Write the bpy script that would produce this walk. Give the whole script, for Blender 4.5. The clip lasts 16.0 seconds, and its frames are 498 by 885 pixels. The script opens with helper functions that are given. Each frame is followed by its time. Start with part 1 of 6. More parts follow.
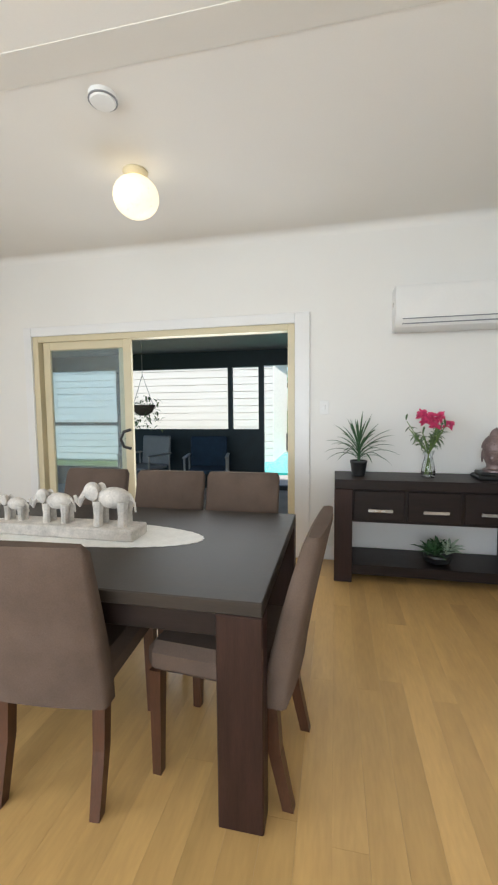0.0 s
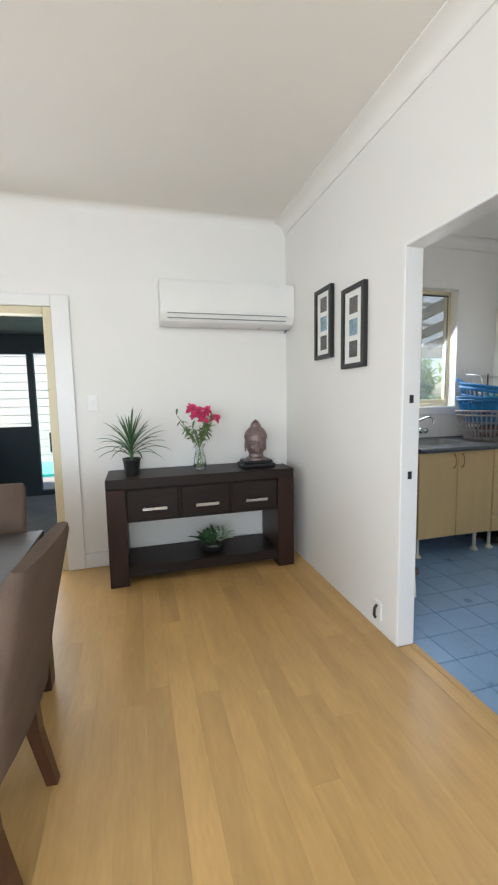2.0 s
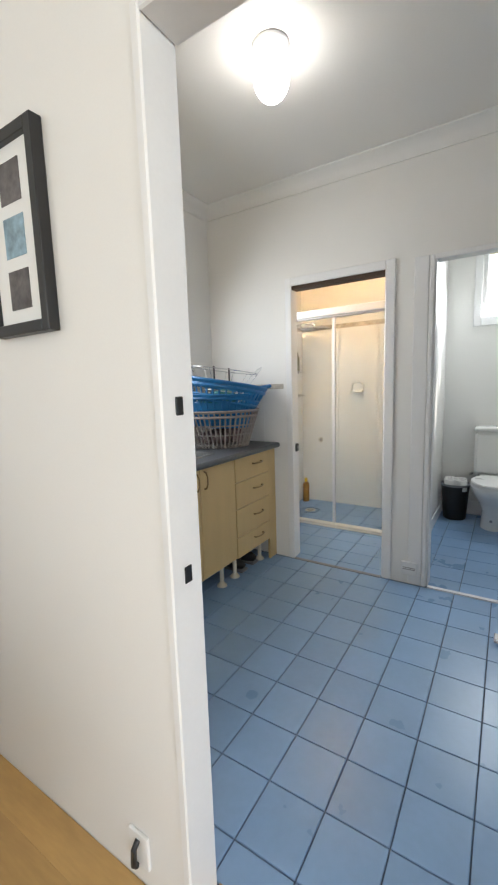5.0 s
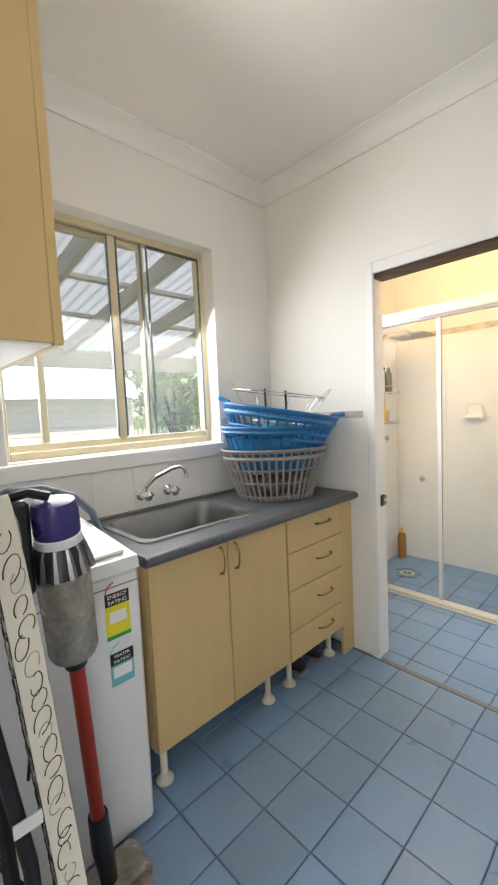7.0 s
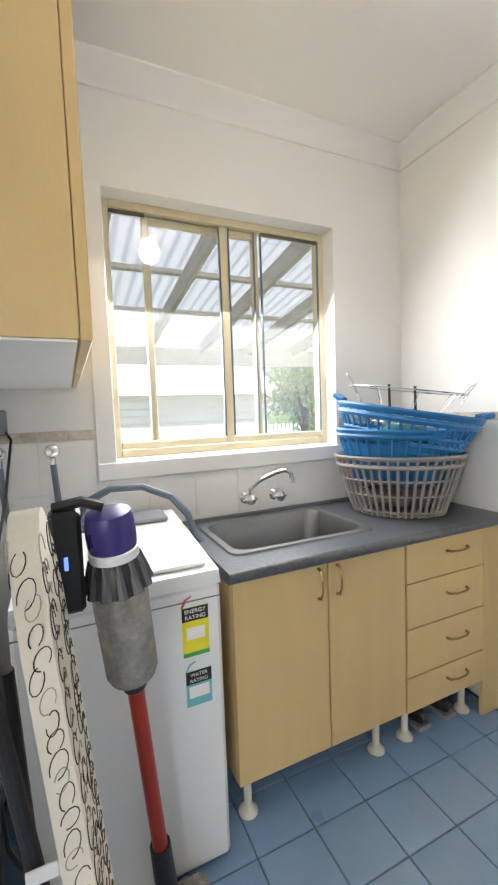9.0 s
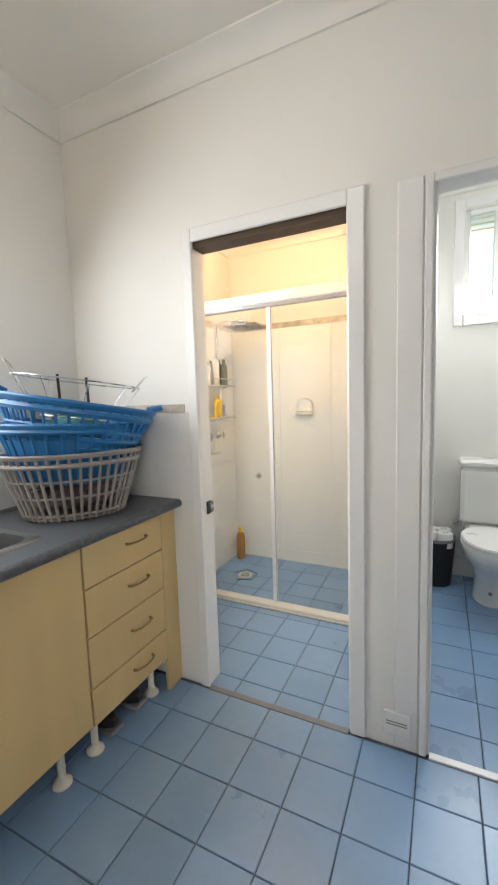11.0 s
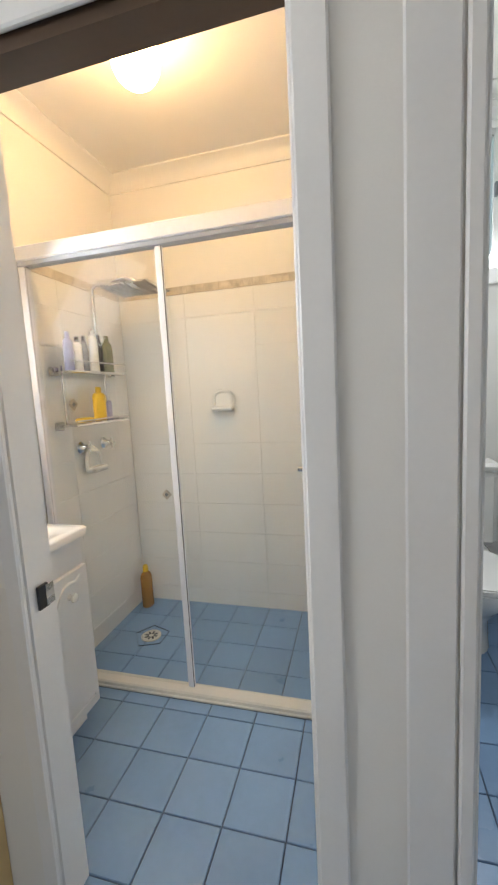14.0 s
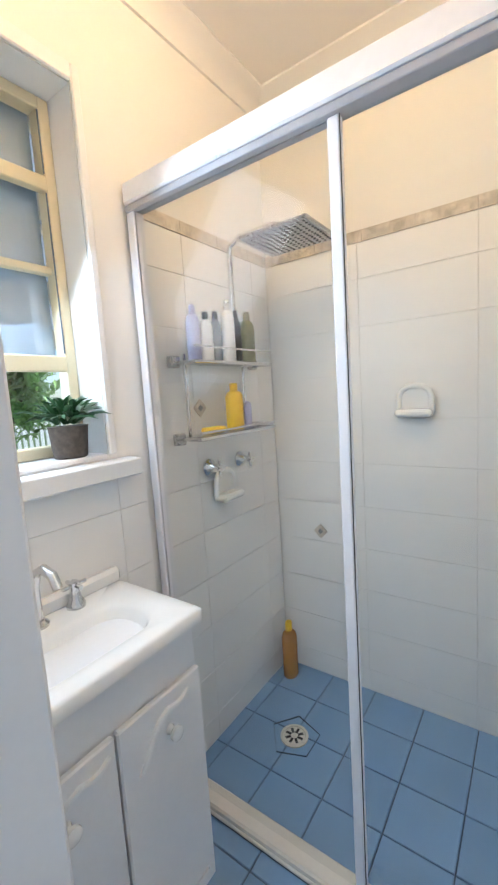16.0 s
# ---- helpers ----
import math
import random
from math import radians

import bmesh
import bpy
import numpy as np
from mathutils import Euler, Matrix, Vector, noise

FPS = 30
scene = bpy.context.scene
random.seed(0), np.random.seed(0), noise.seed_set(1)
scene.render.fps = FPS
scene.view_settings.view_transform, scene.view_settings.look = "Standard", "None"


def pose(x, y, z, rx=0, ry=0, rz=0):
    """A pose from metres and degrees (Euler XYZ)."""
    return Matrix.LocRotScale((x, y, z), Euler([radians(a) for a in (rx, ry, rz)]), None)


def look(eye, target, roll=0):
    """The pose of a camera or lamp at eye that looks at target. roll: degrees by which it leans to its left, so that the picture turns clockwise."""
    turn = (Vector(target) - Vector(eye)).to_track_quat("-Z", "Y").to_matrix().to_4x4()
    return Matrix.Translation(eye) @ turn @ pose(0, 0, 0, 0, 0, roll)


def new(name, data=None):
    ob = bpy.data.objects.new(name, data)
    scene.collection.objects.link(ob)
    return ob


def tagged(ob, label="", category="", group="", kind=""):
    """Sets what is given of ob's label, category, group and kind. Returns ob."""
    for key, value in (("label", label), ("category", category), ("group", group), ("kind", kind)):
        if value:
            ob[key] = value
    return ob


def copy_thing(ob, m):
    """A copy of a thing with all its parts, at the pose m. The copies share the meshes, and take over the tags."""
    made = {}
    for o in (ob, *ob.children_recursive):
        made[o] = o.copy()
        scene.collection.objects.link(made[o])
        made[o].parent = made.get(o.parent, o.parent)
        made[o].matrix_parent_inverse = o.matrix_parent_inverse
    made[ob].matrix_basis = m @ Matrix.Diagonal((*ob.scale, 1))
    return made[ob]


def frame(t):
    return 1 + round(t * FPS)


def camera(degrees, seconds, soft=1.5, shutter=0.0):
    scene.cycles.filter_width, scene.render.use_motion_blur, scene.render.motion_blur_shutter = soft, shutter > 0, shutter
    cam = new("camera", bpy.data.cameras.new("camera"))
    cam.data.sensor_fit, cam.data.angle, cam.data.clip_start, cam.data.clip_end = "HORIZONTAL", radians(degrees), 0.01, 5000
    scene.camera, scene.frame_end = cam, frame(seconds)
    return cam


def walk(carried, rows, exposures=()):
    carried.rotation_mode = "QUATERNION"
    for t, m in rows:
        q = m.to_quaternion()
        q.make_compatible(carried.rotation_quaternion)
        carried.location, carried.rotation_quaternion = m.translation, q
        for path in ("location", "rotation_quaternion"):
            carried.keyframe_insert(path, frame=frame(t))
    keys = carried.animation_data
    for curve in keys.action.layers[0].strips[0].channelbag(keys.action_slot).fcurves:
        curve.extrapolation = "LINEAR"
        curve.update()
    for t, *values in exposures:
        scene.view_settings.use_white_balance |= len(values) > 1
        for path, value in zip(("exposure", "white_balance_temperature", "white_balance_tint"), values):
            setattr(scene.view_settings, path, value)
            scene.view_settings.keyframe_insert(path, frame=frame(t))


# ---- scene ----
cam = camera(63.4, 16.0, soft=2.2)
EXPOSURES = [(0.0, 0.32, 6300, 10), (1.5, 0.4, 6200, 10), (3.5, 0.5, 6200, 10), (6.8, 0.85, 6950, 12), (8.2, 1.38, 6750, 12), (10.5, 0.92, 6850, 12), (13.0, 0.72, 6850, 12), (14.4, 0.42, 6350, 12), (15.6, 0.45, 5550, 11), (16.0, 0.45, 5500, 11)]
PATH = [
    (0, (0.364, 0.592, 1.283), (-0.052, 2.541, 1.122), -0.5),
    (0.5, (0.393, 0.595, 1.283), (0.225, 2.582, 1.123), -0.5),
    (1, (0.428, 0.608, 1.279), (0.498, 2.6, 1.113), -0.6),
    (1.5, (0.503, 0.644, 1.3), (0.796, 2.613, 1.105), -0.8),
    (2, (0.598, 0.727, 1.309), (1.127, 2.643, 1.091), -1.1),
    (2.5, (0.7, 0.832, 1.307), (1.472, 2.662, 1.073), -1.3),
    (3, (0.759, 1.072, 1.309), (1.771, 2.78, 1.069), -1.4),
    (3.5, (0.847, 1.272, 1.293), (2.097, 2.814, 1.052), -1.6),
    (4, (1.012, 1.462, 1.31), (2.459, 2.819, 1.055), -1.7),
    (4.5, (1.136, 1.674, 1.304), (2.745, 2.833, 1.038), -1.8),
    (4.7, (1.176, 1.75, 1.312), (2.843, 2.82, 1.038), -1.8),
    (6.8, (1.946, 2.09, 1.357), (3.448, 3.401, 1.193), -2.8),
    (7, (2.022, 2.125, 1.363), (3.401, 3.565, 1.209), -2.6),
    (7.5, (2.159, 2.163, 1.381), (3.166, 3.886, 1.243), -1.9),
    (8, (2.199, 2.175, 1.374), (2.882, 4.051, 1.252), -2.0),
    (8.2, (2.202, 2.185, 1.379), (2.817, 4.083, 1.247), -1.9),
    (10.3, (2.37, 2.209, 1.37), (3.89, 3.497, 1.189), -1.9),
    (10.5, (2.386, 2.209, 1.348), (4.0, 3.378, 1.171), -1.8),
    (11, (2.42, 2.195, 1.347), (4.211, 3.061, 1.14), -1.8),
    (11.5, (2.461, 2.177, 1.351), (4.361, 2.751, 1.108), -1.8),
    (12, (2.528, 2.166, 1.341), (4.49, 2.447, 1.076), -1.7),
    (12.5, (2.705, 2.149, 1.339), (4.683, 2.296, 1.08), -1.8),
    (13, (2.853, 2.174, 1.336), (4.827, 2.375, 1.086), -2.2),
    (13.5, (3.034, 2.302, 1.332), (4.989, 2.65, 1.09), -2.7),
    (14, (3.225, 2.42, 1.326), (5.139, 2.944, 1.077), -3.1),
    (14.5, (3.423, 2.504, 1.329), (5.293, 3.174, 1.099), -2.9),
    (15, (3.589, 2.583, 1.357), (5.396, 3.404, 1.105), -2.8),
    (15.3, (3.665, 2.682, 1.341), (5.452, 3.553, 1.116), -2.7),
    (15.5, (3.728, 2.722, 1.35), (5.48, 3.659, 1.12), -3.2),
    (16, (3.867, 2.805, 1.346), (5.482, 3.962, 1.112), -3.7),
]
walk(cam, [(t, look(eye, target, roll)) for t, eye, target, roll in PATH], EXPOSURES)

# ---- world, sun and window light ----
world = bpy.data.worlds.new("sky")
scene.world = world
world.use_nodes = True
wn = world.node_tree
sky = wn.nodes.new("ShaderNodeTexSky")
sky.sky_type, sky.sun_disc, sky.sun_elevation, sky.sun_rotation = "NISHITA", False, radians(54.7), radians(133)
wn.links.new(sky.outputs[0], wn.nodes["Background"].inputs[0])
wn.nodes["Background"].inputs[1].default_value = 0.15
sun_data = bpy.data.lights.new("sun", "SUN")
sun_data.energy, sun_data.angle, sun_data.color = 5.0, radians(0.5), (1.0, 0.95, 0.87)
sun = new("sun", sun_data)
sun.matrix_world = look((32, -30, 62), (0, 0, 0))


def window_light(name, eye, target, w, h, watts, color):
    """Sky light standing in an opening of the house."""
    d = bpy.data.lights.new(name, "AREA")
    d.shape, d.size, d.size_y, d.energy, d.color = "RECTANGLE", w, h, watts, color
    ob = new(name, d)
    ob.matrix_world = look(eye, target)
    return ob


DAY = (0.93, 0.97, 1.0)
window_light("skylight_front_window", (-0.6, -2.0, 1.45), (-0.6, 0, 1.45), 3.2, 1.7, 80, (0.87, 0.94, 1.0))
window_light("skylight_side_window", (-3.3, -0.5, 1.45), (0, -0.5, 1.3), 1.8, 1.6, 55, (0.87, 0.94, 1.0))
window_light("skylight_sliding_door", (-0.75, 4.22, 1.0), (-0.75, 0, 1.0), 1.3, 1.8, 18, DAY)
window_light("skylight_laundry_window", (2.95, 4.09, 1.72), (2.95, 2.4, 0.4), 1.0, 0.98, 16.5, DAY)
window_light("skylight_wc_window", (5.62, 1.877, 2.22), (4.7, 1.877, 1.6), 0.34, 0.60, 9.5, (0.9, 0.97, 1.0))
window_light("skylight_bath_window", (4.31, 3.85, 1.70), (4.5, 2.5, 0.4), 0.40, 0.92, 7.2, (0.85, 0.95, 1.0))


# ---- materials ----
def material(name, color, rough=0.5, metal=0.0, vary=0.08, scale=6.0, fine=60.0, bump=0.05, stretch=(1, 1, 1), pieces=0.0, emit=0.0, glass=0.0, spec=0.5):
    """A surface with broad and fine variation, at sizes in metres; pieces: how far single objects differ."""
    m = bpy.data.materials.new(name)
    m.use_nodes = True
    t = m.node_tree
    p = t.nodes["Principled BSDF"]
    p.inputs["Roughness"].default_value, p.inputs["Metallic"].default_value = rough, metal
    p.inputs["Specular IOR Level"].default_value = spec
    co = t.nodes.new("ShaderNodeTexCoord")
    mp = t.nodes.new("ShaderNodeMapping")
    mp.inputs["Scale"].default_value = stretch
    t.links.new(co.outputs["Object"], mp.inputs[0])
    broad, grain = t.nodes.new("ShaderNodeTexNoise"), t.nodes.new("ShaderNodeTexNoise")
    broad.inputs["Scale"].default_value, grain.inputs["Scale"].default_value = scale, fine
    broad.inputs["Detail"].default_value, grain.inputs["Detail"].default_value = 4, 3
    val = t.nodes.new("ShaderNodeMath")
    val.operation = "ADD"
    half = t.nodes.new("ShaderNodeMath")
    half.operation, half.inputs[1].default_value = "MULTIPLY", 0.5
    t.links.new(grain.outputs[0], half.inputs[0])
    if pieces:
        info, off, move = t.nodes.new("ShaderNodeObjectInfo"), t.nodes.new("ShaderNodeMath"), t.nodes.new("ShaderNodeVectorMath")
        off.operation, off.inputs[1].default_value = "MULTIPLY", 40.0
        t.links.new(info.outputs["Random"], off.inputs[0])
        t.links.new(mp.outputs[0], move.inputs[0])
        t.links.new(off.outputs[0], move.inputs[1])
        src = move.outputs[0]
    else:
        src = mp.outputs[0]
    t.links.new(src, broad.inputs[0])
    t.links.new(src, grain.inputs[0])
    t.links.new(broad.outputs[0], val.inputs[0])
    t.links.new(half.outputs[0], val.inputs[1])
    ramp = t.nodes.new("ShaderNodeMapRange")
    ramp.inputs[1].default_value, ramp.inputs[2].default_value = 0.45, 1.05
    ramp.inputs[3].default_value, ramp.inputs[4].default_value = 1 - vary, 1 + vary
    t.links.new(val.outputs[0], ramp.inputs[0])
    mult = ramp.outputs[0]
    if pieces:
        pr, mm = t.nodes.new("ShaderNodeMapRange"), t.nodes.new("ShaderNodeMath")
        pr.inputs[3].default_value, pr.inputs[4].default_value = 1 - pieces, 1 + pieces
        mm.operation = "MULTIPLY"
        t.links.new(info.outputs["Random"], pr.inputs[0])
        t.links.new(pr.outputs[0], mm.inputs[0])
        t.links.new(mult, mm.inputs[1])
        mult = mm.outputs[0]
    scale_node = t.nodes.new("ShaderNodeVectorMath")
    scale_node.operation, scale_node.inputs[0].default_value = "SCALE", color[:3]
    t.links.new(mult, scale_node.inputs["Scale"])
    t.links.new(scale_node.outputs[0], p.inputs["Base Color"])
    rr = t.nodes.new("ShaderNodeMapRange")
    rr.inputs[3].default_value, rr.inputs[4].default_value = max(0.02, rough - 0.07), min(1, rough + 0.07)
    t.links.new(broad.outputs[0], rr.inputs[0])
    t.links.new(rr.outputs[0], p.inputs["Roughness"])
    if bump:
        b = t.nodes.new("ShaderNodeBump")
        b.inputs["Strength"].default_value, b.inputs["Distance"].default_value = bump, 0.004
        t.links.new(grain.outputs[0], b.inputs["Height"])
        t.links.new(b.outputs[0], p.inputs["Normal"])
    if emit:
        p.inputs["Emission Color"].default_value, p.inputs["Emission Strength"].default_value = (*color[:3], 1), emit
    if glass:
        p.inputs["Transmission Weight"].default_value, p.inputs["IOR"].default_value = glass, 1.45
    return m


def pane_material(name, tint, gloss=0.06, rough=0.0, haze=0.0):
    """Thin flat glass: mostly clear, a little mirror, perhaps some frosting."""
    m = bpy.data.materials.new(name)
    m.use_nodes = True
    t = m.node_tree
    t.nodes.remove(t.nodes["Principled BSDF"])
    clear, shine, mix = t.nodes.new("ShaderNodeBsdfTransparent"), t.nodes.new("ShaderNodeBsdfGlossy"), t.nodes.new("ShaderNodeMixShader")
    clear.inputs[0].default_value, shine.inputs["Roughness"].default_value = (*tint, 1), rough
    fr, power, mul = t.nodes.new("ShaderNodeLayerWeight"), t.nodes.new("ShaderNodeMath"), t.nodes.new("ShaderNodeMath")
    power.operation, power.inputs[1].default_value = "POWER", 4.0
    mul.operation, mul.inputs[1].default_value, mul.inputs[2].default_value = "MULTIPLY_ADD", 0.6, gloss
    t.links.new(fr.outputs["Facing"], power.inputs[0])
    t.links.new(power.outputs[0], mul.inputs[0])
    t.links.new(mul.outputs[0], mix.inputs[0])
    base = clear.outputs[0]
    if haze:
        cloud, add = t.nodes.new("ShaderNodeBsdfTranslucent"), t.nodes.new("ShaderNodeMixShader")
        cloud.inputs[0].default_value = (0.9, 0.93, 0.93, 1)
        add.inputs[0].default_value = haze
        t.links.new(base, add.inputs[1])
        t.links.new(cloud.outputs[0], add.inputs[2])
        base = add.outputs[0]
    t.links.new(base, mix.inputs[1])
    t.links.new(shine.outputs[0], mix.inputs[2])
    t.links.new(mix.outputs[0], t.nodes["Material Output"].inputs[0])
    return m


WALL = material("white_wall_paint", (0.80, 0.79, 0.765), 0.6, vary=0.02, scale=1.5, fine=180, bump=0.04)
CEIL = material("ceiling_paint", (0.80, 0.78, 0.745), 0.75, vary=0.02, scale=1.2, fine=120, bump=0.03)
TRIM = material("white_gloss_trim", (0.80, 0.80, 0.80), 0.32, vary=0.025, scale=4, fine=90, bump=0.03)
OAK = material("light_oak_boards", (0.50, 0.31, 0.115), 0.34, vary=0.15, scale=2.2, fine=16, bump=0.03, stretch=(5, 0.8, 5), pieces=0.1)
JOINT = material("brown_joint", (0.36, 0.225, 0.085), 0.8)
TILE = material("blue_floor_tile", (0.22, 0.36, 0.57), 0.3, vary=0.06, scale=5, fine=35, bump=0.06, pieces=0.05)
GROUT = material("dark_grout", (0.085, 0.12, 0.175), 0.8, vary=0.2, scale=9)
WTILE = material("white_wall_tile", (0.85, 0.84, 0.82), 0.34, vary=0.015, scale=3, fine=20, bump=0.02, pieces=0.012)
BORDER = material("mottled_border_tile", (0.55, 0.50, 0.43), 0.3, vary=0.35, scale=22, fine=70, pieces=0.08)
DARKWOOD = material("dark_stained_wood", (0.016, 0.010, 0.009), 0.42, vary=0.4, scale=4, fine=40, bump=0.12, stretch=(1, 8, 8), spec=0.25)
DARKTOP = material("dark_table_top", (0.036, 0.028, 0.022), 0.45, vary=0.3, scale=4, fine=40, bump=0.08, stretch=(0.8, 9, 9), spec=0.3)
DARKLEG = material("dark_table_leg", (0.028, 0.012, 0.009), 0.4, vary=0.4, scale=5, fine=40, bump=0.1, stretch=(9, 9, 0.8), spec=0.3)
SUEDE = material("brown_suede", (0.115, 0.082, 0.064), 0.95, vary=0.22, scale=7, fine=220, bump=0.25, spec=0.15)
CHAIRLEG = material("walnut_chair_leg", (0.07, 0.028, 0.014), 0.4, vary=0.3, scale=8, fine=40, stretch=(6, 6, 1))
LACE = material("white_lace", (0.80, 0.79, 0.76), 0.9, vary=0.08, scale=20, fine=160, bump=0.5)
STONE = material("carved_grey_stone", (0.55, 0.51, 0.46), 0.85, vary=0.3, scale=18, fine=110, bump=0.6)
BRONZE = material("mauve_bronze", (0.20, 0.145, 0.14), 0.36, metal=0.35, vary=0.3, scale=16, fine=90, bump=0.4)
BLACK = material("black_plastic", (0.015, 0.015, 0.016), 0.4, vary=0.2)
GREYP = material("grey_plastic", (0.22, 0.23, 0.25), 0.4, vary=0.1)
WHITEP = material("white_plastic", (0.80, 0.80, 0.79), 0.3, vary=0.02)
ENAMEL = material("white_enamel", (0.78, 0.785, 0.79), 0.22, vary=0.02, scale=2)
CERAMIC = material("white_ceramic", (0.82, 0.82, 0.80), 0.08, vary=0.015, bump=0.0)
CHROME = material("chrome", (0.72, 0.72, 0.72), 0.12, metal=1.0, vary=0.05, bump=0.0)
STEEL = material("brushed_steel", (0.50, 0.50, 0.50), 0.28, metal=1.0, vary=0.1, fine=150, stretch=(1, 10, 10))
BRASS = material("aged_brass_handle", (0.36, 0.24, 0.11), 0.3, metal=0.9, vary=0.15)
YELLOW = material("pale_yellow_laminate", (0.63, 0.45, 0.21), 0.38, vary=0.05, scale=3, fine=60, bump=0.04, stretch=(5, 5, 0.7))
BENCH = material("dark_speckled_laminate", (0.075, 0.085, 0.10), 0.34, vary=0.45, scale=60, fine=260, bump=0.04)
CREAM = material("cream_aluminium", (0.66, 0.585, 0.40), 0.38, vary=0.04, scale=3)
SATIN = material("silver_aluminium", (0.82, 0.82, 0.85), 0.3, metal=0.05, vary=0.04)
BLUEP = material("blue_basket_plastic", (0.012, 0.15, 0.38), 0.36, vary=0.1)
BASKETG = material("grey_basket_plastic", (0.28, 0.26, 0.25), 0.45, vary=0.1)
TEAL = material("teal_towel", (0.03, 0.16, 0.17), 0.95, vary=0.4, scale=20, bump=0.4)
CLOTH = material("folded_dark_clothes", (0.22, 0.17, 0.18), 0.95, vary=0.6, scale=14, bump=0.3)
LEAF = material("strappy_green_leaf", (0.045, 0.115, 0.045), 0.4, vary=0.35, scale=14)
LEAF2 = material("grey_green_leaf", (0.10, 0.17, 0.07), 0.5, vary=0.4, scale=14)
PALELEAF = material("pale_succulent_leaf", (0.42, 0.52, 0.40), 0.5, vary=0.3, scale=14)
PINK = material("pink_petal", (0.72, 0.07, 0.20), 0.55, vary=0.3, scale=30)
STEM = material("green_stem", (0.16, 0.26, 0.06), 0.5, vary=0.2)
VASE = material("clear_vase_glass", (0.93, 0.96, 0.95), 0.02, glass=1.0, vary=0.0, bump=0.0)
RED = material("red_vacuum_tube", (0.45, 0.045, 0.025), 0.3, metal=0.4, vary=0.1)
PURPLE = material("purple_plastic", (0.042, 0.034, 0.18), 0.3, vary=0.1)
CONE = material("dark_cyclone_metal", (0.16, 0.165, 0.18), 0.25, metal=0.6, vary=0.15)
SMOKE = material("dusty_clear_bin", (0.25, 0.24, 0.22), 0.25, vary=0.35, scale=25, fine=90)
COVER = material("cream_ironing_cover", (0.72, 0.68, 0.58), 0.9, vary=0.06, scale=8, bump=0.15)
INK = material("black_print", (0.02, 0.02, 0.02), 0.6)
INKG = material("grey_print", (0.35, 0.33, 0.29), 0.7)
PAPER = material("white_mount_board", (0.82, 0.82, 0.80), 0.8, vary=0.02)
PHOTO = material("dark_photograph", (0.10, 0.09, 0.09), 0.4, vary=0.8, scale=18, fine=60)
PHOTOB = material("blue_photograph", (0.22, 0.33, 0.40), 0.4, vary=0.6, scale=18, fine=60)
LABELY = material("yellow_sticker", (0.80, 0.72, 0.03), 0.5, vary=0.03)
LABELB = material("blue_sticker", (0.16, 0.50, 0.56), 0.5, vary=0.03)
LABELR = material("red_sticker", (0.65, 0.06, 0.06), 0.5, vary=0.03)
GREEN = material("green_sticker", (0.05, 0.35, 0.08), 0.5, vary=0.03)
LILAC = material("lilac_bottle", (0.42, 0.42, 0.62), 0.35, vary=0.05)
OLIVE = material("olive_pouch", (0.20, 0.21, 0.13), 0.6, vary=0.3, scale=25)
YBOTTLE = material("yellow_bottle", (0.85, 0.55, 0.03), 0.35, vary=0.04)
AMBER = material("amber_bottle", (0.42, 0.20, 0.05), 0.25, vary=0.2)
WOVEN = material("woven_grey_pot", (0.10, 0.08, 0.065), 0.8, vary=0.3, scale=60, bump=0.5)
RUBBER = material("grey_rubber_hose", (0.12, 0.155, 0.20), 0.5, vary=0.15)
GLOBE = material("frosted_globe", (1.0, 0.97, 0.93), 0.4, vary=0.0, bump=0.0, emit=12.0)
GLOBEY = material("amber_cut_glass_globe", (1.0, 0.86, 0.62), 0.3, vary=0.1, scale=30, bump=0.4, emit=0.6)
GLOBEW = material("warm_globe", (1.0, 0.63, 0.28), 0.4, vary=0.0, bump=0.0, emit=38.0)
PANE = pane_material("clear_window_pane", (0.96, 0.97, 0.97))
# Slight haze in this glass imitates the glow that veils the bright window.
VEILED = pane_material("glow_veiled_laundry_pane", (0.93, 0.94, 0.94), 0.05, 0.0, 0.03)
TINTED = pane_material("tinted_door_pane", (0.86, 0.93, 0.96), 0.10)
FROST = pane_material("frosted_window_pane", (0.8, 0.95, 0.97), 0.05, 0.2, 0.75)
SHOWER = pane_material("shower_screen_glass", (0.96, 0.97, 0.965), 0.012)
NAVY = material("navy_canvas", (0.02, 0.045, 0.085), 0.9, vary=0.25, bump=0.2)
PATIOD = material("dark_patio_panel", (0.018, 0.035, 0.045), 0.6, vary=0.2)
PATIOC = material("grey_patio_ceiling", (0.30, 0.31, 0.31), 0.6, vary=0.1)
BOARDS = material("sunlit_white_weatherboard", (0.80, 0.76, 0.70), 0.6, vary=0.05, scale=2, stretch=(0.5, 1, 8))
CONCRETE = material("pale_concrete", (0.40, 0.38, 0.35), 0.85, vary=0.2, scale=3, fine=40, bump=0.2)
GRASS = material("dry_lawn", (0.10, 0.14, 0.045), 0.95, vary=0.4, scale=2, fine=60, bump=0.4)
POOL = material("turquoise_pool_water", (0.06, 0.52, 0.52), 0.08, vary=0.12, scale=3, bump=0.3)
TIMBER = material("weathered_pergola_timber", (0.58, 0.53, 0.48), 0.8, vary=0.25, scale=5, fine=50, bump=0.2, stretch=(6, 1, 6))
CORRU = pane_material("corrugated_clear_roofing", (0.14, 0.15, 0.155), 0.03, 0.3, 0.24)
FENCE = material("pale_metal_fence", (0.66, 0.66, 0.62), 0.5, vary=0.08)
TREEL = material("garden_foliage", (0.22, 0.36, 0.10), 0.6, vary=0.5, scale=3, fine=30)
BARK = material("grey_bark", (0.12, 0.095, 0.07), 0.9, vary=0.35, scale=8, bump=0.5)


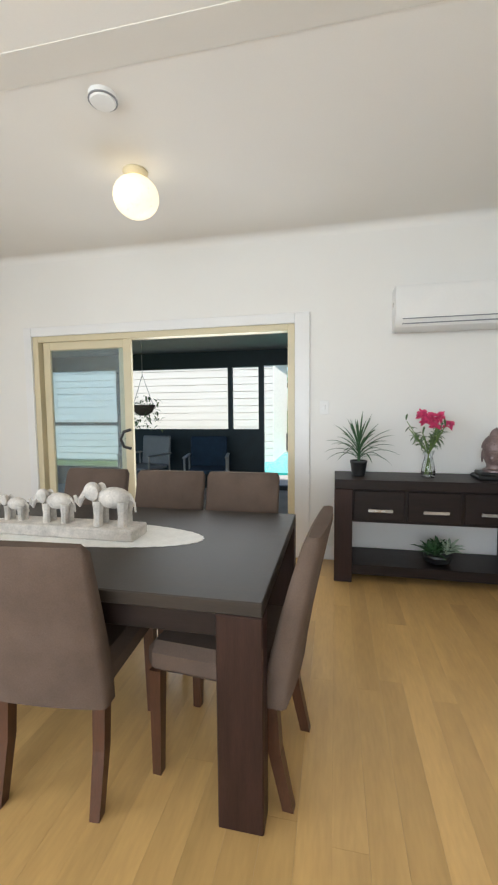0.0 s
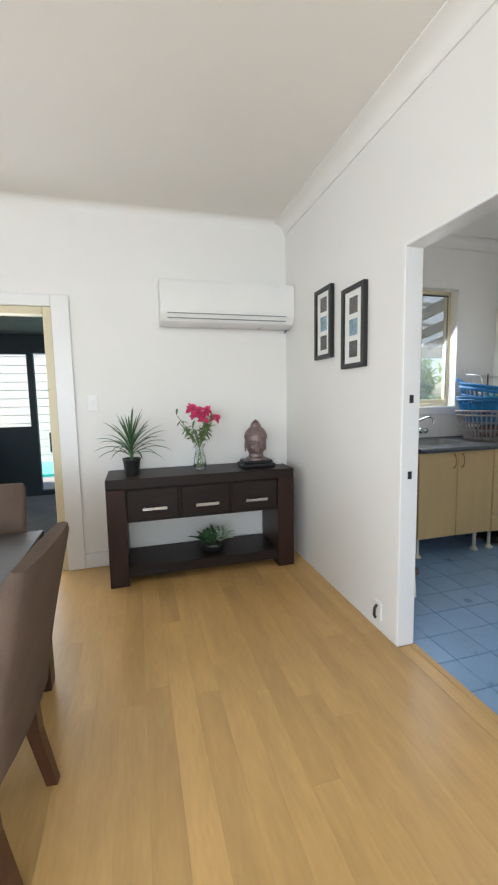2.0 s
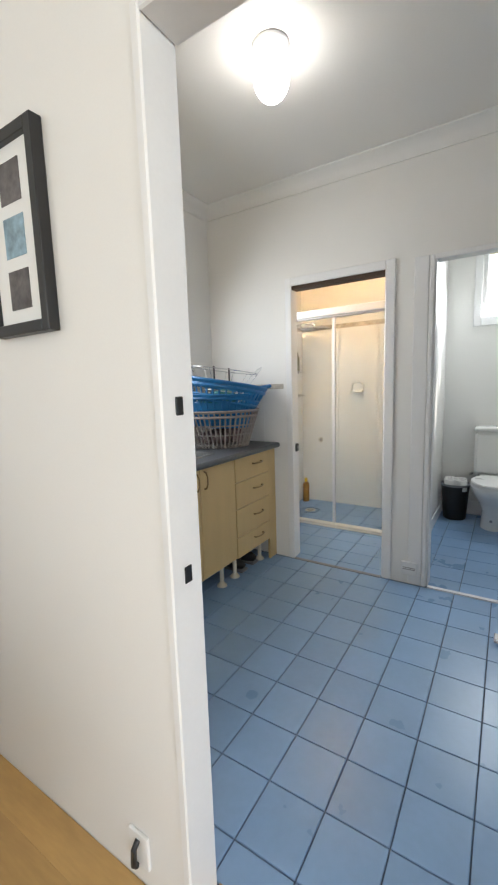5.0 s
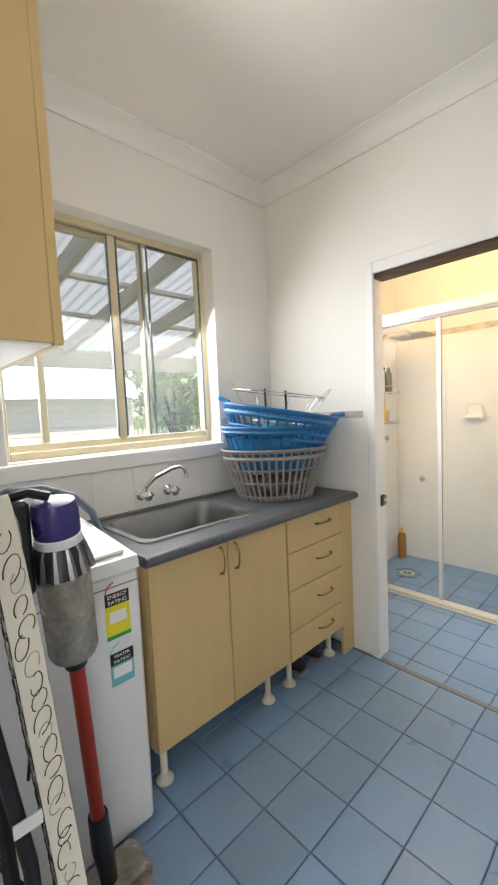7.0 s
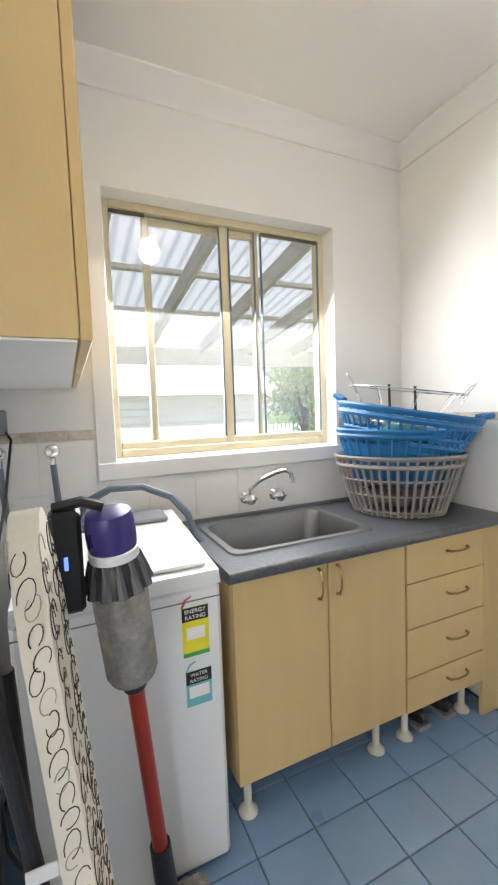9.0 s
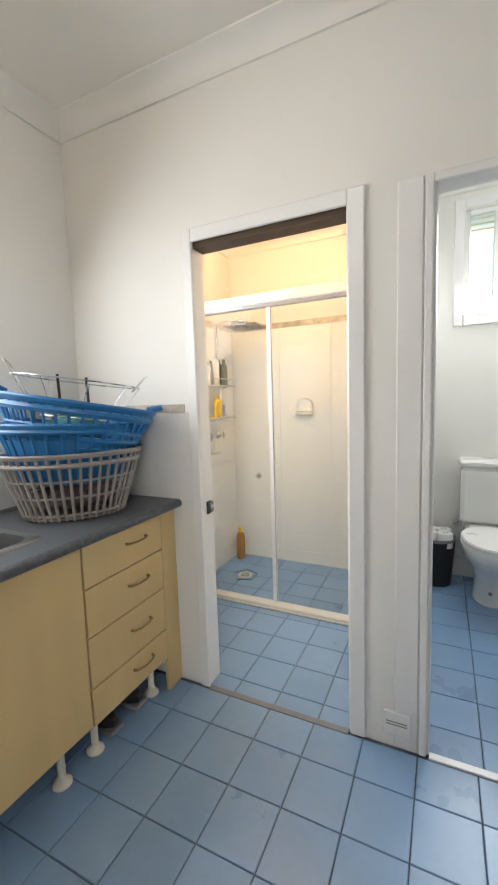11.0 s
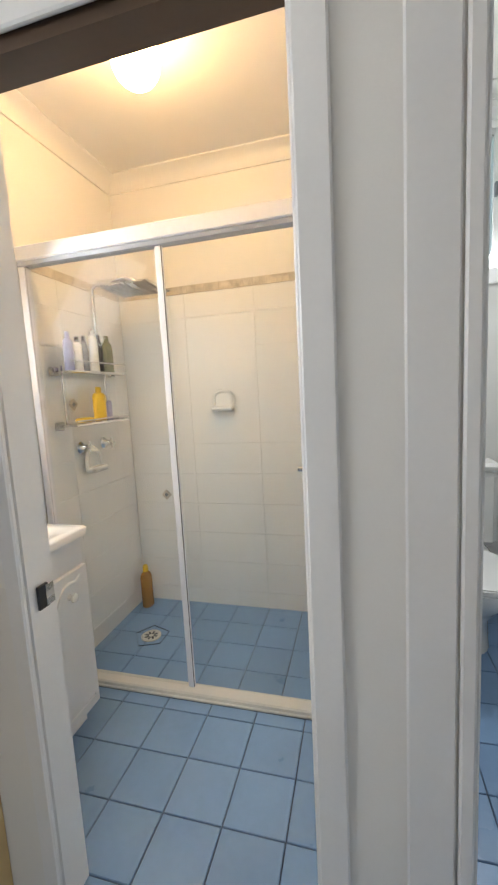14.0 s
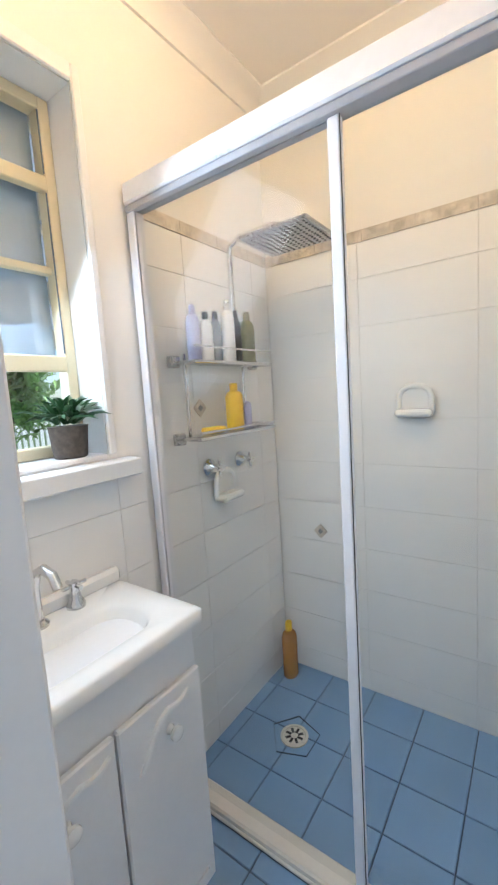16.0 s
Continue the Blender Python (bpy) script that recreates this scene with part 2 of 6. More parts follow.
# ---- mesh building ----
class Shape:
    """Collects boxes, tubes and turned forms into one mesh."""

    def __init__(self):
        self.v, self.f = [], []

    def add(self, verts, faces, m=None):
        n = len(self.v)
        self.v += [tuple(m @ Vector(p)) for p in verts] if m else [tuple(p) for p in verts]
        self.f += [tuple(i + n for i in f) for f in faces]
        return self

    def box(self, x0, x1, y0, y1, z0, z1, b=0.0, m=None):
        if b <= 0:
            vs = [(x, y, z) for x in (x0, x1) for y in (y0, y1) for z in (z0, z1)]
            return self.add(vs, [(0, 1, 3, 2), (4, 6, 7, 5), (0, 4, 5, 1), (2, 3, 7, 6), (0, 2, 6, 4), (1, 5, 7, 3)], m)
        vs, ids = [], {}
        for i, x in enumerate((x0, x1)):
            for j, y in enumerate((y0, y1)):
                for k, z in enumerate((z0, z1)):
                    sx, sy, sz = (1 if not i else -1) * b, (1 if not j else -1) * b, (1 if not k else -1) * b
                    for a, p in enumerate(((x, y + sy, z + sz), (x + sx, y, z + sz), (x + sx, y + sy, z))):
                        ids[i, j, k, a] = len(vs)
                        vs.append(p)
        fs = []
        for a in range(3):
            u, w = [q for q in range(3) if q != a]
            for s in (0, 1):
                loop = []
                for p, q in ((0, 0), (1, 0), (1, 1), (0, 1)):
                    c = [0, 0, 0]
                    c[a], c[u], c[w] = s, p, q
                    loop.append(ids[(*c, a)])
                fs.append(tuple(loop if (s == 1) == (a != 1) else loop[::-1]))
            for p in (0, 1):
                for q in (0, 1):
                    c0, c1 = [0, 0, 0], [0, 0, 0]
                    c0[u], c0[w], c1[u], c1[w], c0[a], c1[a] = p, q, p, q, 0, 1
                    fs.append((ids[(*c0, u)], ids[(*c1, u)], ids[(*c1, w)], ids[(*c0, w)]))
        for i in (0, 1):
            for j in (0, 1):
                for k in (0, 1):
                    fs.append((ids[i, j, k, 0], ids[i, j, k, 1], ids[i, j, k, 2]))
        return self.add(vs, fs, m)

    def tube(self, path, r, n=10, closed=False, squash=1.0):
        """A round bar along a path; r is one radius or one for each point."""
        pts = [Vector(p) for p in path]
        rs = list(r) if hasattr(r, "__len__") else [r] * len(pts)
        vs, fs = [], []
        side = None
        for i, p in enumerate(pts):
            a = pts[i - 1] if (i or closed) else p
            c = pts[(i + 1) % len(pts)] if (i + 1 < len(pts) or closed) else p
            d = (c - a).normalized()
            if side is None:
                side = d.orthogonal().normalized()
            side = (side - d * side.dot(d)).normalized()
            up = d.cross(side)
            for k in range(n):
                an = 2 * math.pi * k / n
                vs.append(p + side * math.cos(an) * rs[i] + up * math.sin(an) * rs[i] * squash)
        rows = len(pts)
        for i in range(rows if closed else rows - 1):
            for k in range(n):
                a, b2 = i * n, ((i + 1) % rows) * n
                fs.append((a + k, a + (k + 1) % n, b2 + (k + 1) % n, b2 + k))
        if not closed:
            fs += [tuple(range(n))[::-1], tuple(range((rows - 1) * n, rows * n))]
        return self.add(vs, fs)

    def lathe(self, profile, n=24, m=None, sx=1.0, sy=1.0):
        """A turned form from (radius, height) pairs, closed at both ends."""
        vs, fs = [], []
        for r, z in profile:
            for k in range(n):
                an = 2 * math.pi * k / n
                vs.append((r * sx * math.cos(an), r * sy * math.sin(an), z))
        for i in range(len(profile) - 1):
            for k in range(n):
                fs.append((i * n + k, i * n + (k + 1) % n, (i + 1) * n + (k + 1) % n, (i + 1) * n + k))
        fs += [tuple(range(n))[::-1], tuple(range((len(profile) - 1) * n, len(profile) * n))]
        return self.add(vs, fs, m)

    def prism(self, outline, z0, z1, m=None):
        n = len(outline)
        vs = [(x, y, z0) for x, y in outline] + [(x, y, z1) for x, y in outline]
        fs = [tuple(range(n))[::-1], tuple(range(n, 2 * n))] + [(k, (k + 1) % n, n + (k + 1) % n, n + k) for k in range(n)]
        return self.add(vs, fs, m)

    def ball(self, c, r, n=12, sx=1, sy=1, sz=1, m=None):
        prof = [(max(1e-4, r * math.sin(math.pi * i / n)), -r * math.cos(math.pi * i / n) * sz) for i in range(n + 1)]
        mm = Matrix.Translation(c)
        return self.lathe(prof, max(10, n), (m @ mm) if m else mm, sx, sy)

    def leaf(self, base, tip, width, droop=0.0, fold=0.15, steps=5):
        """A long pointed blade, bowed down, with a keel."""
        b, t = Vector(base), Vector(tip)
        d = t - b
        s = d.cross(Vector((0, 0, 1)))
        s = s.normalized() if s.length > 1e-5 else Vector((1, 0, 0))
        up = s.cross(d).normalized()
        vs, fs = [], []
        for i in range(steps + 1):
            u = i / steps
            c = b + d * u + Vector((0, 0, droop * 4 * u * (1 - u)))
            w = width * 0.5 * (0.35 + 1.3 * u) * (1 - u) ** 0.6 if u < 1 else 0.0005
            w = max(w, 0.0005)
            vs += [c - s * w + up * w * fold, c - up * w * fold, c + s * w + up * w * fold]
        for i in range(steps):
            a = 3 * i
            fs += [(a, a + 1, a + 4, a + 3), (a + 1, a + 2, a + 5, a + 4)]
        return self.add(vs, fs)


def mesh_of(name, shape, mat, smooth=35):
    me = bpy.data.meshes.new(name)
    me.from_pydata(shape.v, [], shape.f)
    bm = bmesh.new()
    bm.from_mesh(me)
    bmesh.ops.recalc_face_normals(bm, faces=bm.faces)
    bm.to_mesh(me)
    bm.free()
    me.materials.append(mat)
    if smooth:
        me.shade_smooth()
        me.set_sharp_from_angle(angle=radians(smooth))
    return me


def part(name, shape, mat, parent=None, label="", smooth=35):
    ob = new(name, mesh_of(name, shape, mat, smooth))
    ob.parent = parent
    return tagged(ob, label)


def thing(name, at, label, category, group="", rz=0.0):
    ob = new(name)
    ob.empty_display_size = 0.05
    ob.matrix_world = pose(*at, 0, 0, rz)
    return tagged(ob, label, category, group)


def structure(name, shape, mat, label, smooth=0):
    return tagged(part(name, shape, mat, None, label, smooth), label, name.rstrip("_0123456789").split("_")[0], kind="structure")


def pieces(parent, name, mat, boxes, b=0.002):
    """Single tiles or boards; equal ones share a mesh. boxes: centre and size."""
    shared = {}
    for c, s in boxes:
        key = tuple(round(q, 3) for q in s)
        if key not in shared:
            h = [q / 2 for q in s]
            shared[key] = mesh_of(name, Shape().box(-h[0], h[0], -h[1], h[1], -h[2], h[2], min(b, min(h) * 0.6)), mat, 0)
        ob = new(name, shared[key])
        ob.parent, ob.location = parent, c


def cut(lo, hi, pitch, origin, gap):
    """Spans of a row of tiles between lo and hi, with joints at origin + k * pitch."""
    k = math.floor((lo - origin) / pitch)
    out = []
    while origin + k * pitch < hi:
        a, b = max(lo, origin + k * pitch + gap / 2), min(hi, origin + (k + 1) * pitch - gap / 2)
        if b - a > 0.012:
            out.append((a, b))
        k += 1
    return out


def wall_with_holes(shape, axis, at0, at1, lo, hi, z0, z1, holes):
    """A wall as boxes round its openings. axis: the one it is thick along; holes: (lo, hi, z0, z1), apart from each other."""
    def put(a, b, c, d):
        if b - a > 1e-4 and d - c > 1e-4:
            shape.box(*((at0, at1, a, b) if axis == "x" else (a, b, at0, at1)), c, d)
    u = lo
    for a, b, c, d in sorted(holes):
        put(u, a, z0, z1)
        put(a, b, z0, c)
        put(a, b, d, z1)
        u = b
    put(u, hi, z0, z1)
    return shape


# ---- the shell of the house ----
LE, LN, LC = 1.855, 4.03, 2.74          # living: east wall, north wall, ceiling
structure("floor_living", Shape().box(-3.5, 1.945, -2.2, 4.15, -0.12, -0.012), JOINT, "dark underlay beneath the oak floorboards")
structure("floor_laundry", Shape().box(1.945, 4.0, 0.6, 4.06, -0.12, -0.006), GROUT, "dark grout bed of the blue tiled laundry floor")
structure("floor_wc", Shape().box(4.0, 5.85, 1.38, 2.43, -0.12, -0.006), GROUT, "dark grout bed of the blue tiled toilet floor")
structure("floor_bath", Shape().box(4.0, 5.6, 2.43, 4.0, -0.12, -0.006), GROUT, "dark grout bed of the blue tiled bathroom floor")
wall_living_north = structure("wall_north", wall_with_holes(Shape(), "y", LN, 4.15, -3.5, 1.945, -0.1, 2.9, [(-2.50, 0.03, -0.1, 2.0)]), WALL, "white painted wall with the sliding door opening")
structure("wall_west", wall_with_holes(Shape(), "x", -3.5, -3.4, -2.2, 4.03, -0.1, 2.9, [(-1.4, 0.4, 0.65, 2.25)]), WALL, "plain white painted wall with a side window opening")
structure("wall_south", wall_with_holes(Shape(), "y", -2.2, -2.1, -3.4, 1.855, -0.1, 2.9, [(-2.2, 1.0, 0.6, 2.3)]), WALL, "plain white painted wall with a wide window opening")
wall_e = structure("wall_east", wall_with_holes(Shape(), "x", LE, 1.945, -2.2, 4.03, -0.1, 2.9, [(1.725, 2.45, -0.1, 2.02)]), WALL, "white painted wall with a cased opening to the laundry")
wall_ln = structure("wall_laundry_north", wall_with_holes(Shape(), "y", 3.90, 4.06, 1.945, 3.94, -0.1, 2.9, [(2.42, 3.50, 1.20, 2.265)]), WALL, "white painted laundry wall round the window")
structure("wall_laundry_south", Shape().box(1.945, 3.94, 0.5, 0.6, -0.1, 2.9), WALL, "plain white painted laundry wall")
wall_le = structure("wall_laundry_east", wall_with_holes(Shape(), "x", 3.94, 4.04, 0.5, 4.06, -0.1, 2.9, [(2.505, 3.188, -0.1, 2.035), (1.605, 2.24, -0.1, 2.035)]), WALL, "white painted wall with bathroom and toilet doorways")
structure("wall_wc_south", Shape().box(4.04, 5.84, 1.28, 1.38, -0.1, 2.9), WALL, "plain white painted toilet wall")
structure("wall_partition", Shape().box(4.04, 5.84, 2.37, 2.43, -0.1, 2.9), WALL, "thin white partition between toilet and bathroom")
structure("wall_wc_east", wall_with_holes(Shape(), "x", 5.70, 5.84, 1.38, 2.37, -0.1, 2.9, [(1.675, 2.08, 1.90, 2.61)]), WALL, "white painted toilet wall round a small window")
wall_be = structure("wall_bath_east", Shape().box(5.50, 5.60, 2.43, 4.0, -0.1, 2.9), WALL, "white shower wall above the tiling")
wall_bn = structure("wall_bath_north", wall_with_holes(Shape(), "y", 3.82, 4.0, 4.04, 5.50, -0.1, 2.9, [(4.07, 4.575, 1.20, 2.19)]), WALL, "white bathroom wall round the window")
structure("ceiling_living", Shape().box(-3.5, LE, -2.2, LN, LC, 2.88), CEIL, "flat off-white plaster ceiling")
structure("ceiling_laundry", Shape().box(1.945, 3.94, 0.6, 3.90, 2.70, 2.88), CEIL, "flat off-white laundry ceiling")
structure("ceiling_wc", Shape().box(4.04, 5.70, 1.38, 2.37, 2.77, 2.88), CEIL, "flat off-white toilet ceiling")
structure("ceiling_bath", Shape().box(4.04, 5.50, 2.43, 3.82, 2.60, 2.88), CEIL, "flat off-white bathroom ceiling")
# Darker than CEIL: the shade on the beam's underside is put into its colour.
structure("beam", Shape().box(-3.4, 0.95, 2.11, 2.27, 2.735, LC), material("shaded_beam_paint", (0.70, 0.675, 0.63), 0.75, vary=0.02, scale=1.2, fine=120, bump=0.03), "shallow plastered ceiling beam")


def cornice(name, x0, x1, y0, y1, top, drop, sides, plain=False):
    """A coved cornice round a room: a quarter hollow with a small fillet at each edge."""
    prof = [(0, 0), (drop, 0), (drop, -0.008), (drop * 0.86, -0.012)] + [(drop * (1 - math.sin(a) * 0.86) + 0.004 - 0.004, -0.012 - (drop - 0.024) * (1 - math.cos(a))) for a in (0.35, 0.7, 1.05, 1.4)] + [(0.010, -drop + 0.010), (0.010, -drop), (0, -drop)]
    if plain:
        prof = [(0, 0)] + [(drop * (1 - math.sin(a)), -drop * (1 - math.cos(a))) for a in (0, 0.26, 0.52, 0.78, 1.04, 1.3, 1.57)]
    for side in sides:
        s = Shape()
        n = len(prof)
        ends = {"n": ((x0, y1, 0, -1), (x1, y1, 0, -1)), "s": ((x0, y0, 0, 1), (x1, y0, 0, 1)), "e": ((x1, y0, -1, 0), (x1, y1, -1, 0)), "w": ((x0, y0, 1, 0), (x0, y1, 1, 0))}[side]
        vs = []
        for x, y, dx, dy in ends:
            vs += [(x + dx * p, y + dy * p, top + q) for p, q in prof]
        fs = [(i, (i + 1) % n, n + (i + 1) % n, n + i) for i in range(n)] + [tuple(range(n)), tuple(range(n, 2 * n))[::-1]]
        structure(f"trim_{name}_{side}", s.add(vs, fs), WALL, "white coved plaster cornice", 50 if plain else 30)


cornice("living", -3.4, LE, -2.1, LN, LC, 0.095, "e")
cornice("living", -3.4, LE - 0.095, -2.1, LN, LC, 0.06, "n", plain=True)
cornice("laundry", 1.945, 3.94, 0.6, 3.90, 2.70, 0.085, "news")
cornice("wc", 4.04, 5.70, 1.38, 2.37, 2.77, 0.06, "news")
cornice("bath", 4.04, 5.50, 2.43, 3.82, 2.60, 0.08, "news")


def board(name, spans, label):
    s = Shape()
    for q in spans:
        s.box(*q, 0.004)
    structure(name, s, TRIM, label)


board("baseboard_living_north", [(0.156, LE - 0.016, LN - 0.015, LN - 0.001, 0, 0.12)], "white painted skirting board")
board("baseboard_wc", [(5.684, 5.698, 1.40, 2.36, 0, 0.15), (4.75, 5.68, 1.382, 1.396, 0, 0.10), (4.10, 5.68, 2.354, 2.368, 0, 0.10)], "white tiled skirting in the toilet")
# door linings and architraves
board("trim_laundry_opening", [(LE - 0.006, 1.951, 2.432, 2.456, 0, 2.026), (LE - 0.006, 1.951, 1.719, 1.743, 0, 2.026), (LE - 0.006, 1.951, 1.743, 2.432, 2.002, 2.026)], "white door lining of the laundry opening")
board("trim_bath_door", [(3.924, 3.939, 3.168, 3.215, 0, 2.075), (3.924, 3.939, 2.452, 2.512, 0, 2.075), (3.924, 3.939, 2.512, 3.168, 2.02, 2.075), (3.945, 4.035, 3.174, 3.1875, 0, 2.03), (3.945, 4.035, 2.5055, 2.52, 0, 2.03)], "white architrave of the bathroom doorway")
board("trim_wc_door", [(3.926, 3.939, 2.232, 2.258, 0, 2.058), (3.931, 3.939, 2.262, 2.345, 0, 2.06), (3.926, 3.939, 1.55, 1.612, 0, 2.058), (3.926, 3.939, 1.612, 2.232, 2.028, 2.058), (3.942, 4.045, 2.222, 2.2395, 0, 2.034), (3.942, 4.045, 1.6055, 1.618, 0, 2.034)], "white architrave of the toilet doorway")
board("trim_sliding_door", [(-2.585, -2.50, LN - 0.018, LN - 0.001, 0, 2.085), (0.03, 0.155, LN - 0.018, LN - 0.001, 0, 2.085), (-2.50, 0.03, LN - 0.018, LN - 0.001, 2.0, 2.085)], "white architrave round the sliding door")
structure("trim_door_track", Shape().box(3.95, 4.03, 2.52, 3.174, 2.0, 2.033), material("brown_track_slot", (0.09, 0.055, 0.035), 0.7), "dark brown pocket door track slot")
structure("trim_threshold_wc", Shape().box(3.925, 3.955, 1.618, 2.222, -0.004, 0.006, 0.002), SATIN, "silver metal floor strip at the toilet door")
structure("trim_threshold_bath", Shape().box(3.915, 3.945, 2.52, 3.174, -0.004, 0.005, 0.002), GREYP, "dark metal floor strip at the bathroom door")
structure("trim_threshold_laundry", Shape().box(1.925, 1.96, 1.743, 2.432, -0.004, 0.004, 0.002), OAK, "oak strip between boards and blue tiles")
structure("trim_wall_plug", Shape().box(3.921, 3.937, 2.285, 2.385, 0.06, 0.15, 0.003), WHITEP, "small white cover plate on the door post")
for i in range(2):
    part("vent_slot", Shape().box(3.9203, 3.9212, 2.297, 2.373, 0.098 + i * 0.011, 0.103 + i * 0.011), BASKETG, bpy.data.objects["trim_wall_plug"], "thin grey slot", 0)
for i, z in enumerate((0.26, 1.80)):
    structure(f"trim_hinge_plate_{i + 1}", Shape().box(3.985, 4.044, 1.6182, 1.6205, z - 0.06, z + 0.06, 0.0006).tube([(4.041, 1.622, z - 0.06), (4.041, 1.622, z + 0.06)], 0.006, 8), STEEL, "grey steel hinge plate on the door lining")


def small_plate(name, c, s, mat, label):
    ob = thing(name, c, label, "fitting")
    part("plate", Shape().box(-s[0], s[0], -s[1], s[1], -s[2], s[2], 0.002), mat, ob)
    return ob


small_plate("strike_plate", (1.90, 2.430, 1.29), (0.012, 0.002, 0.02), BLACK, "dark metal strike plate in the white door lining")
small_plate("strike_plate", (1.90, 2.430, 0.91), (0.012, 0.002, 0.02), BLACK, "dark metal strike plate in the white door lining")
small_plate("door_latch", (3.985, 3.168, 0.86), (0.017, 0.004, 0.03), BLACK, "dark metal latch of the bathroom pocket door")
part("striker", Shape().box(0.006, 0.032, -0.0055, -0.0045, -0.026, 0.026, 0.0004), STEEL, bpy.data.objects["door_latch"], "brushed steel striker")
sw = small_plate("light_switch", (0.276, 4.025, 1.298), (0.037, 0.005, 0.058), WHITEP, "white plastic light switch on the wall")
part("rocker", Shape().box(-0.012, 0.012, -0.010, -0.005, -0.02, 0.02, 0.002), WHITEP, sw)
ol = small_plate("wall_outlet", (1.850, 2.611, 0.115), (0.005, 0.035, 0.05), WHITEP, "white cable outlet with a black lead, low on the wall")
part("lead", Shape().tube([(-0.004, 0, 0.03), (-0.02, 0.0, 0.015), (-0.022, 0.002, -0.03), (-0.012, 0.004, -0.045)], 0.008), BLACK, ol, "short black lead")


# ---- windows and doors ----
def framed(name, label, category, x0, x1, z0, z1, y, depth, bars, panes, mat, glass, kind="structure", w=0.035):
    """A window in a wall along x: frame, upright or level bars ('v' or 'h', place, from, to) and panes (x0, x1, z0, z1, dy)."""
    ob = thing(name, (0, 0, 0), label, category)
    ob["kind"] = kind
    part("window_frame", Shape().box(x0, x0 + w, y, y + depth, z0, z1, 0.003).box(x1 - w, x1, y, y + depth, z0, z1, 0.003).box(x0 + w, x1 - w, y, y + depth, z1 - w, z1, 0.003).box(x0 + w, x1 - w, y, y + depth, z0, z0 + w, 0.003), mat, ob, smooth=0)
    for d, at, a, b, wid, dy in bars:
        q = (at - wid / 2, at + wid / 2, y + dy, y + dy + 0.028, a, b) if d == "v" else (a, b, y + dy, y + dy + 0.028, at - wid / 2, at + wid / 2)
        part("sash_bar", Shape().box(*q, 0.003), mat, ob, smooth=0)
    for a, b, c, d, dy in panes:
        p = part("pane", Shape().box(a, b, y + dy, y + dy + 0.004, c, d), glass, ob, smooth=0)
        p.visible_shadow = False
    return ob


framed("window_1", "cream aluminium sliding laundry window", "window", 2.42, 3.50, 1.20, 2.265, 3.985, 0.06,
       [("v", 2.955, 1.235, 2.23, 0.04, 0.005), ("v", 3.125, 1.235, 2.23, 0.03, 0.03), ("v", 2.605, 1.235, 2.23, 0.03, 0.03), ("h", 2.215, 2.62, 3.11, 0.03, 0.03), ("h", 1.25, 2.455, 3.465, 0.03, 0.008)],
       [(2.45, 2.96, 1.23, 2.235, 0.02), (2.96, 3.47, 1.23, 2.235, 0.045)], CREAM, VEILED, w=0.032)
for x in (2.932, 2.9785, 3.107, 3.1435, 3.466):
    part("seal", Shape().box(x - 0.003, x + 0.003, 3.986, 3.996, 1.268, 2.225), RUBBER, bpy.data.objects["window_1"], "thin dark glazing seal", 0)
# Dark strips: the shade inside the top track, put in as colour.
for a, b in ((2.455, 2.60), (3.145, 3.463)):
    part("top_track", Shape().box(a, b, 3.988, 3.998, 2.216, 2.228), BARK, bpy.data.objects["window_1"], "dark shadowed sliding track", 0)
board("trim_laundry_window", [(2.345, 2.42, 3.885, 3.899, 1.12, 2.275), (2.345, 3.50, 3.875, 3.899, 1.125, 1.195)], "white painted window surround")
# The thin bar at 1.735 stands in for a beam outside, seen through.
framed("window_2", "cream aluminium bathroom window with flyscreen", "window", 4.07, 4.575, 1.205, 2.19, 3.925, 0.05,
       [("h", 1.965, 4.10, 4.545, 0.04, 0.0), ("h", 1.47, 4.10, 4.545, 0.045, 0.0), ("h", 1.735, 4.10, 4.545, 0.022, 0.021)],
       [(4.10, 4.55, 1.23, 2.17, 0.052)], CREAM, PANE, w=0.032)
part("blind", Shape().box(4.10, 4.545, 3.985, 3.99, 1.50, 2.17), material("blue_grey_blind", (0.42, 0.52, 0.66), 0.7, vary=0.06, scale=4, stretch=(0.3, 1, 14)), bpy.data.objects["window_2"], "pale blue louvred shade outside the pane", 0)
for q in ((4.5395, 4.5425, 3.9245, 3.928, 1.50, 1.94), (4.5395, 4.5425, 3.9245, 3.928, 1.99, 2.155)):
    part("seal", Shape().box(*q), RUBBER, bpy.data.objects["window_2"], "thin dark glazing seal", 0)
board("trim_bath_window", [(4.575, 4.60, 3.806, 3.8195, 1.20, 2.235), (4.045, 4.575, 3.806, 3.8195, 2.19, 2.235), (4.045, 4.645, 3.755, 3.8195, 1.135, 1.185), (4.073, 4.572, 3.8165, 3.925, 1.187, 1.204)], "white painted sill and window surround")
w3 = thing("window_3", (0, 0, 0), "small white toilet window with frosted panes", "window")
w3["kind"] = "structure"
part("window_frame", Shape().box(5.76, 5.80, 1.675, 1.71, 1.90, 2.61, 0.003).box(5.76, 5.80, 2.045, 2.08, 1.90, 2.61, 0.003).box(5.76, 5.80, 1.71, 2.045, 2.575, 2.61, 0.003).box(5.76, 5.80, 1.71, 2.045, 1.90, 1.935, 0.003), TRIM, w3, smooth=0)
part("sash_bar", Shape().box(5.755, 5.79, 1.862, 1.898, 1.935, 2.575, 0.003), TRIM, w3, smooth=0)
part("latch", Shape().box(5.735, 5.76, 1.69, 1.71, 2.27, 2.34, 0.004), GREYP, w3, "dark grey latch")
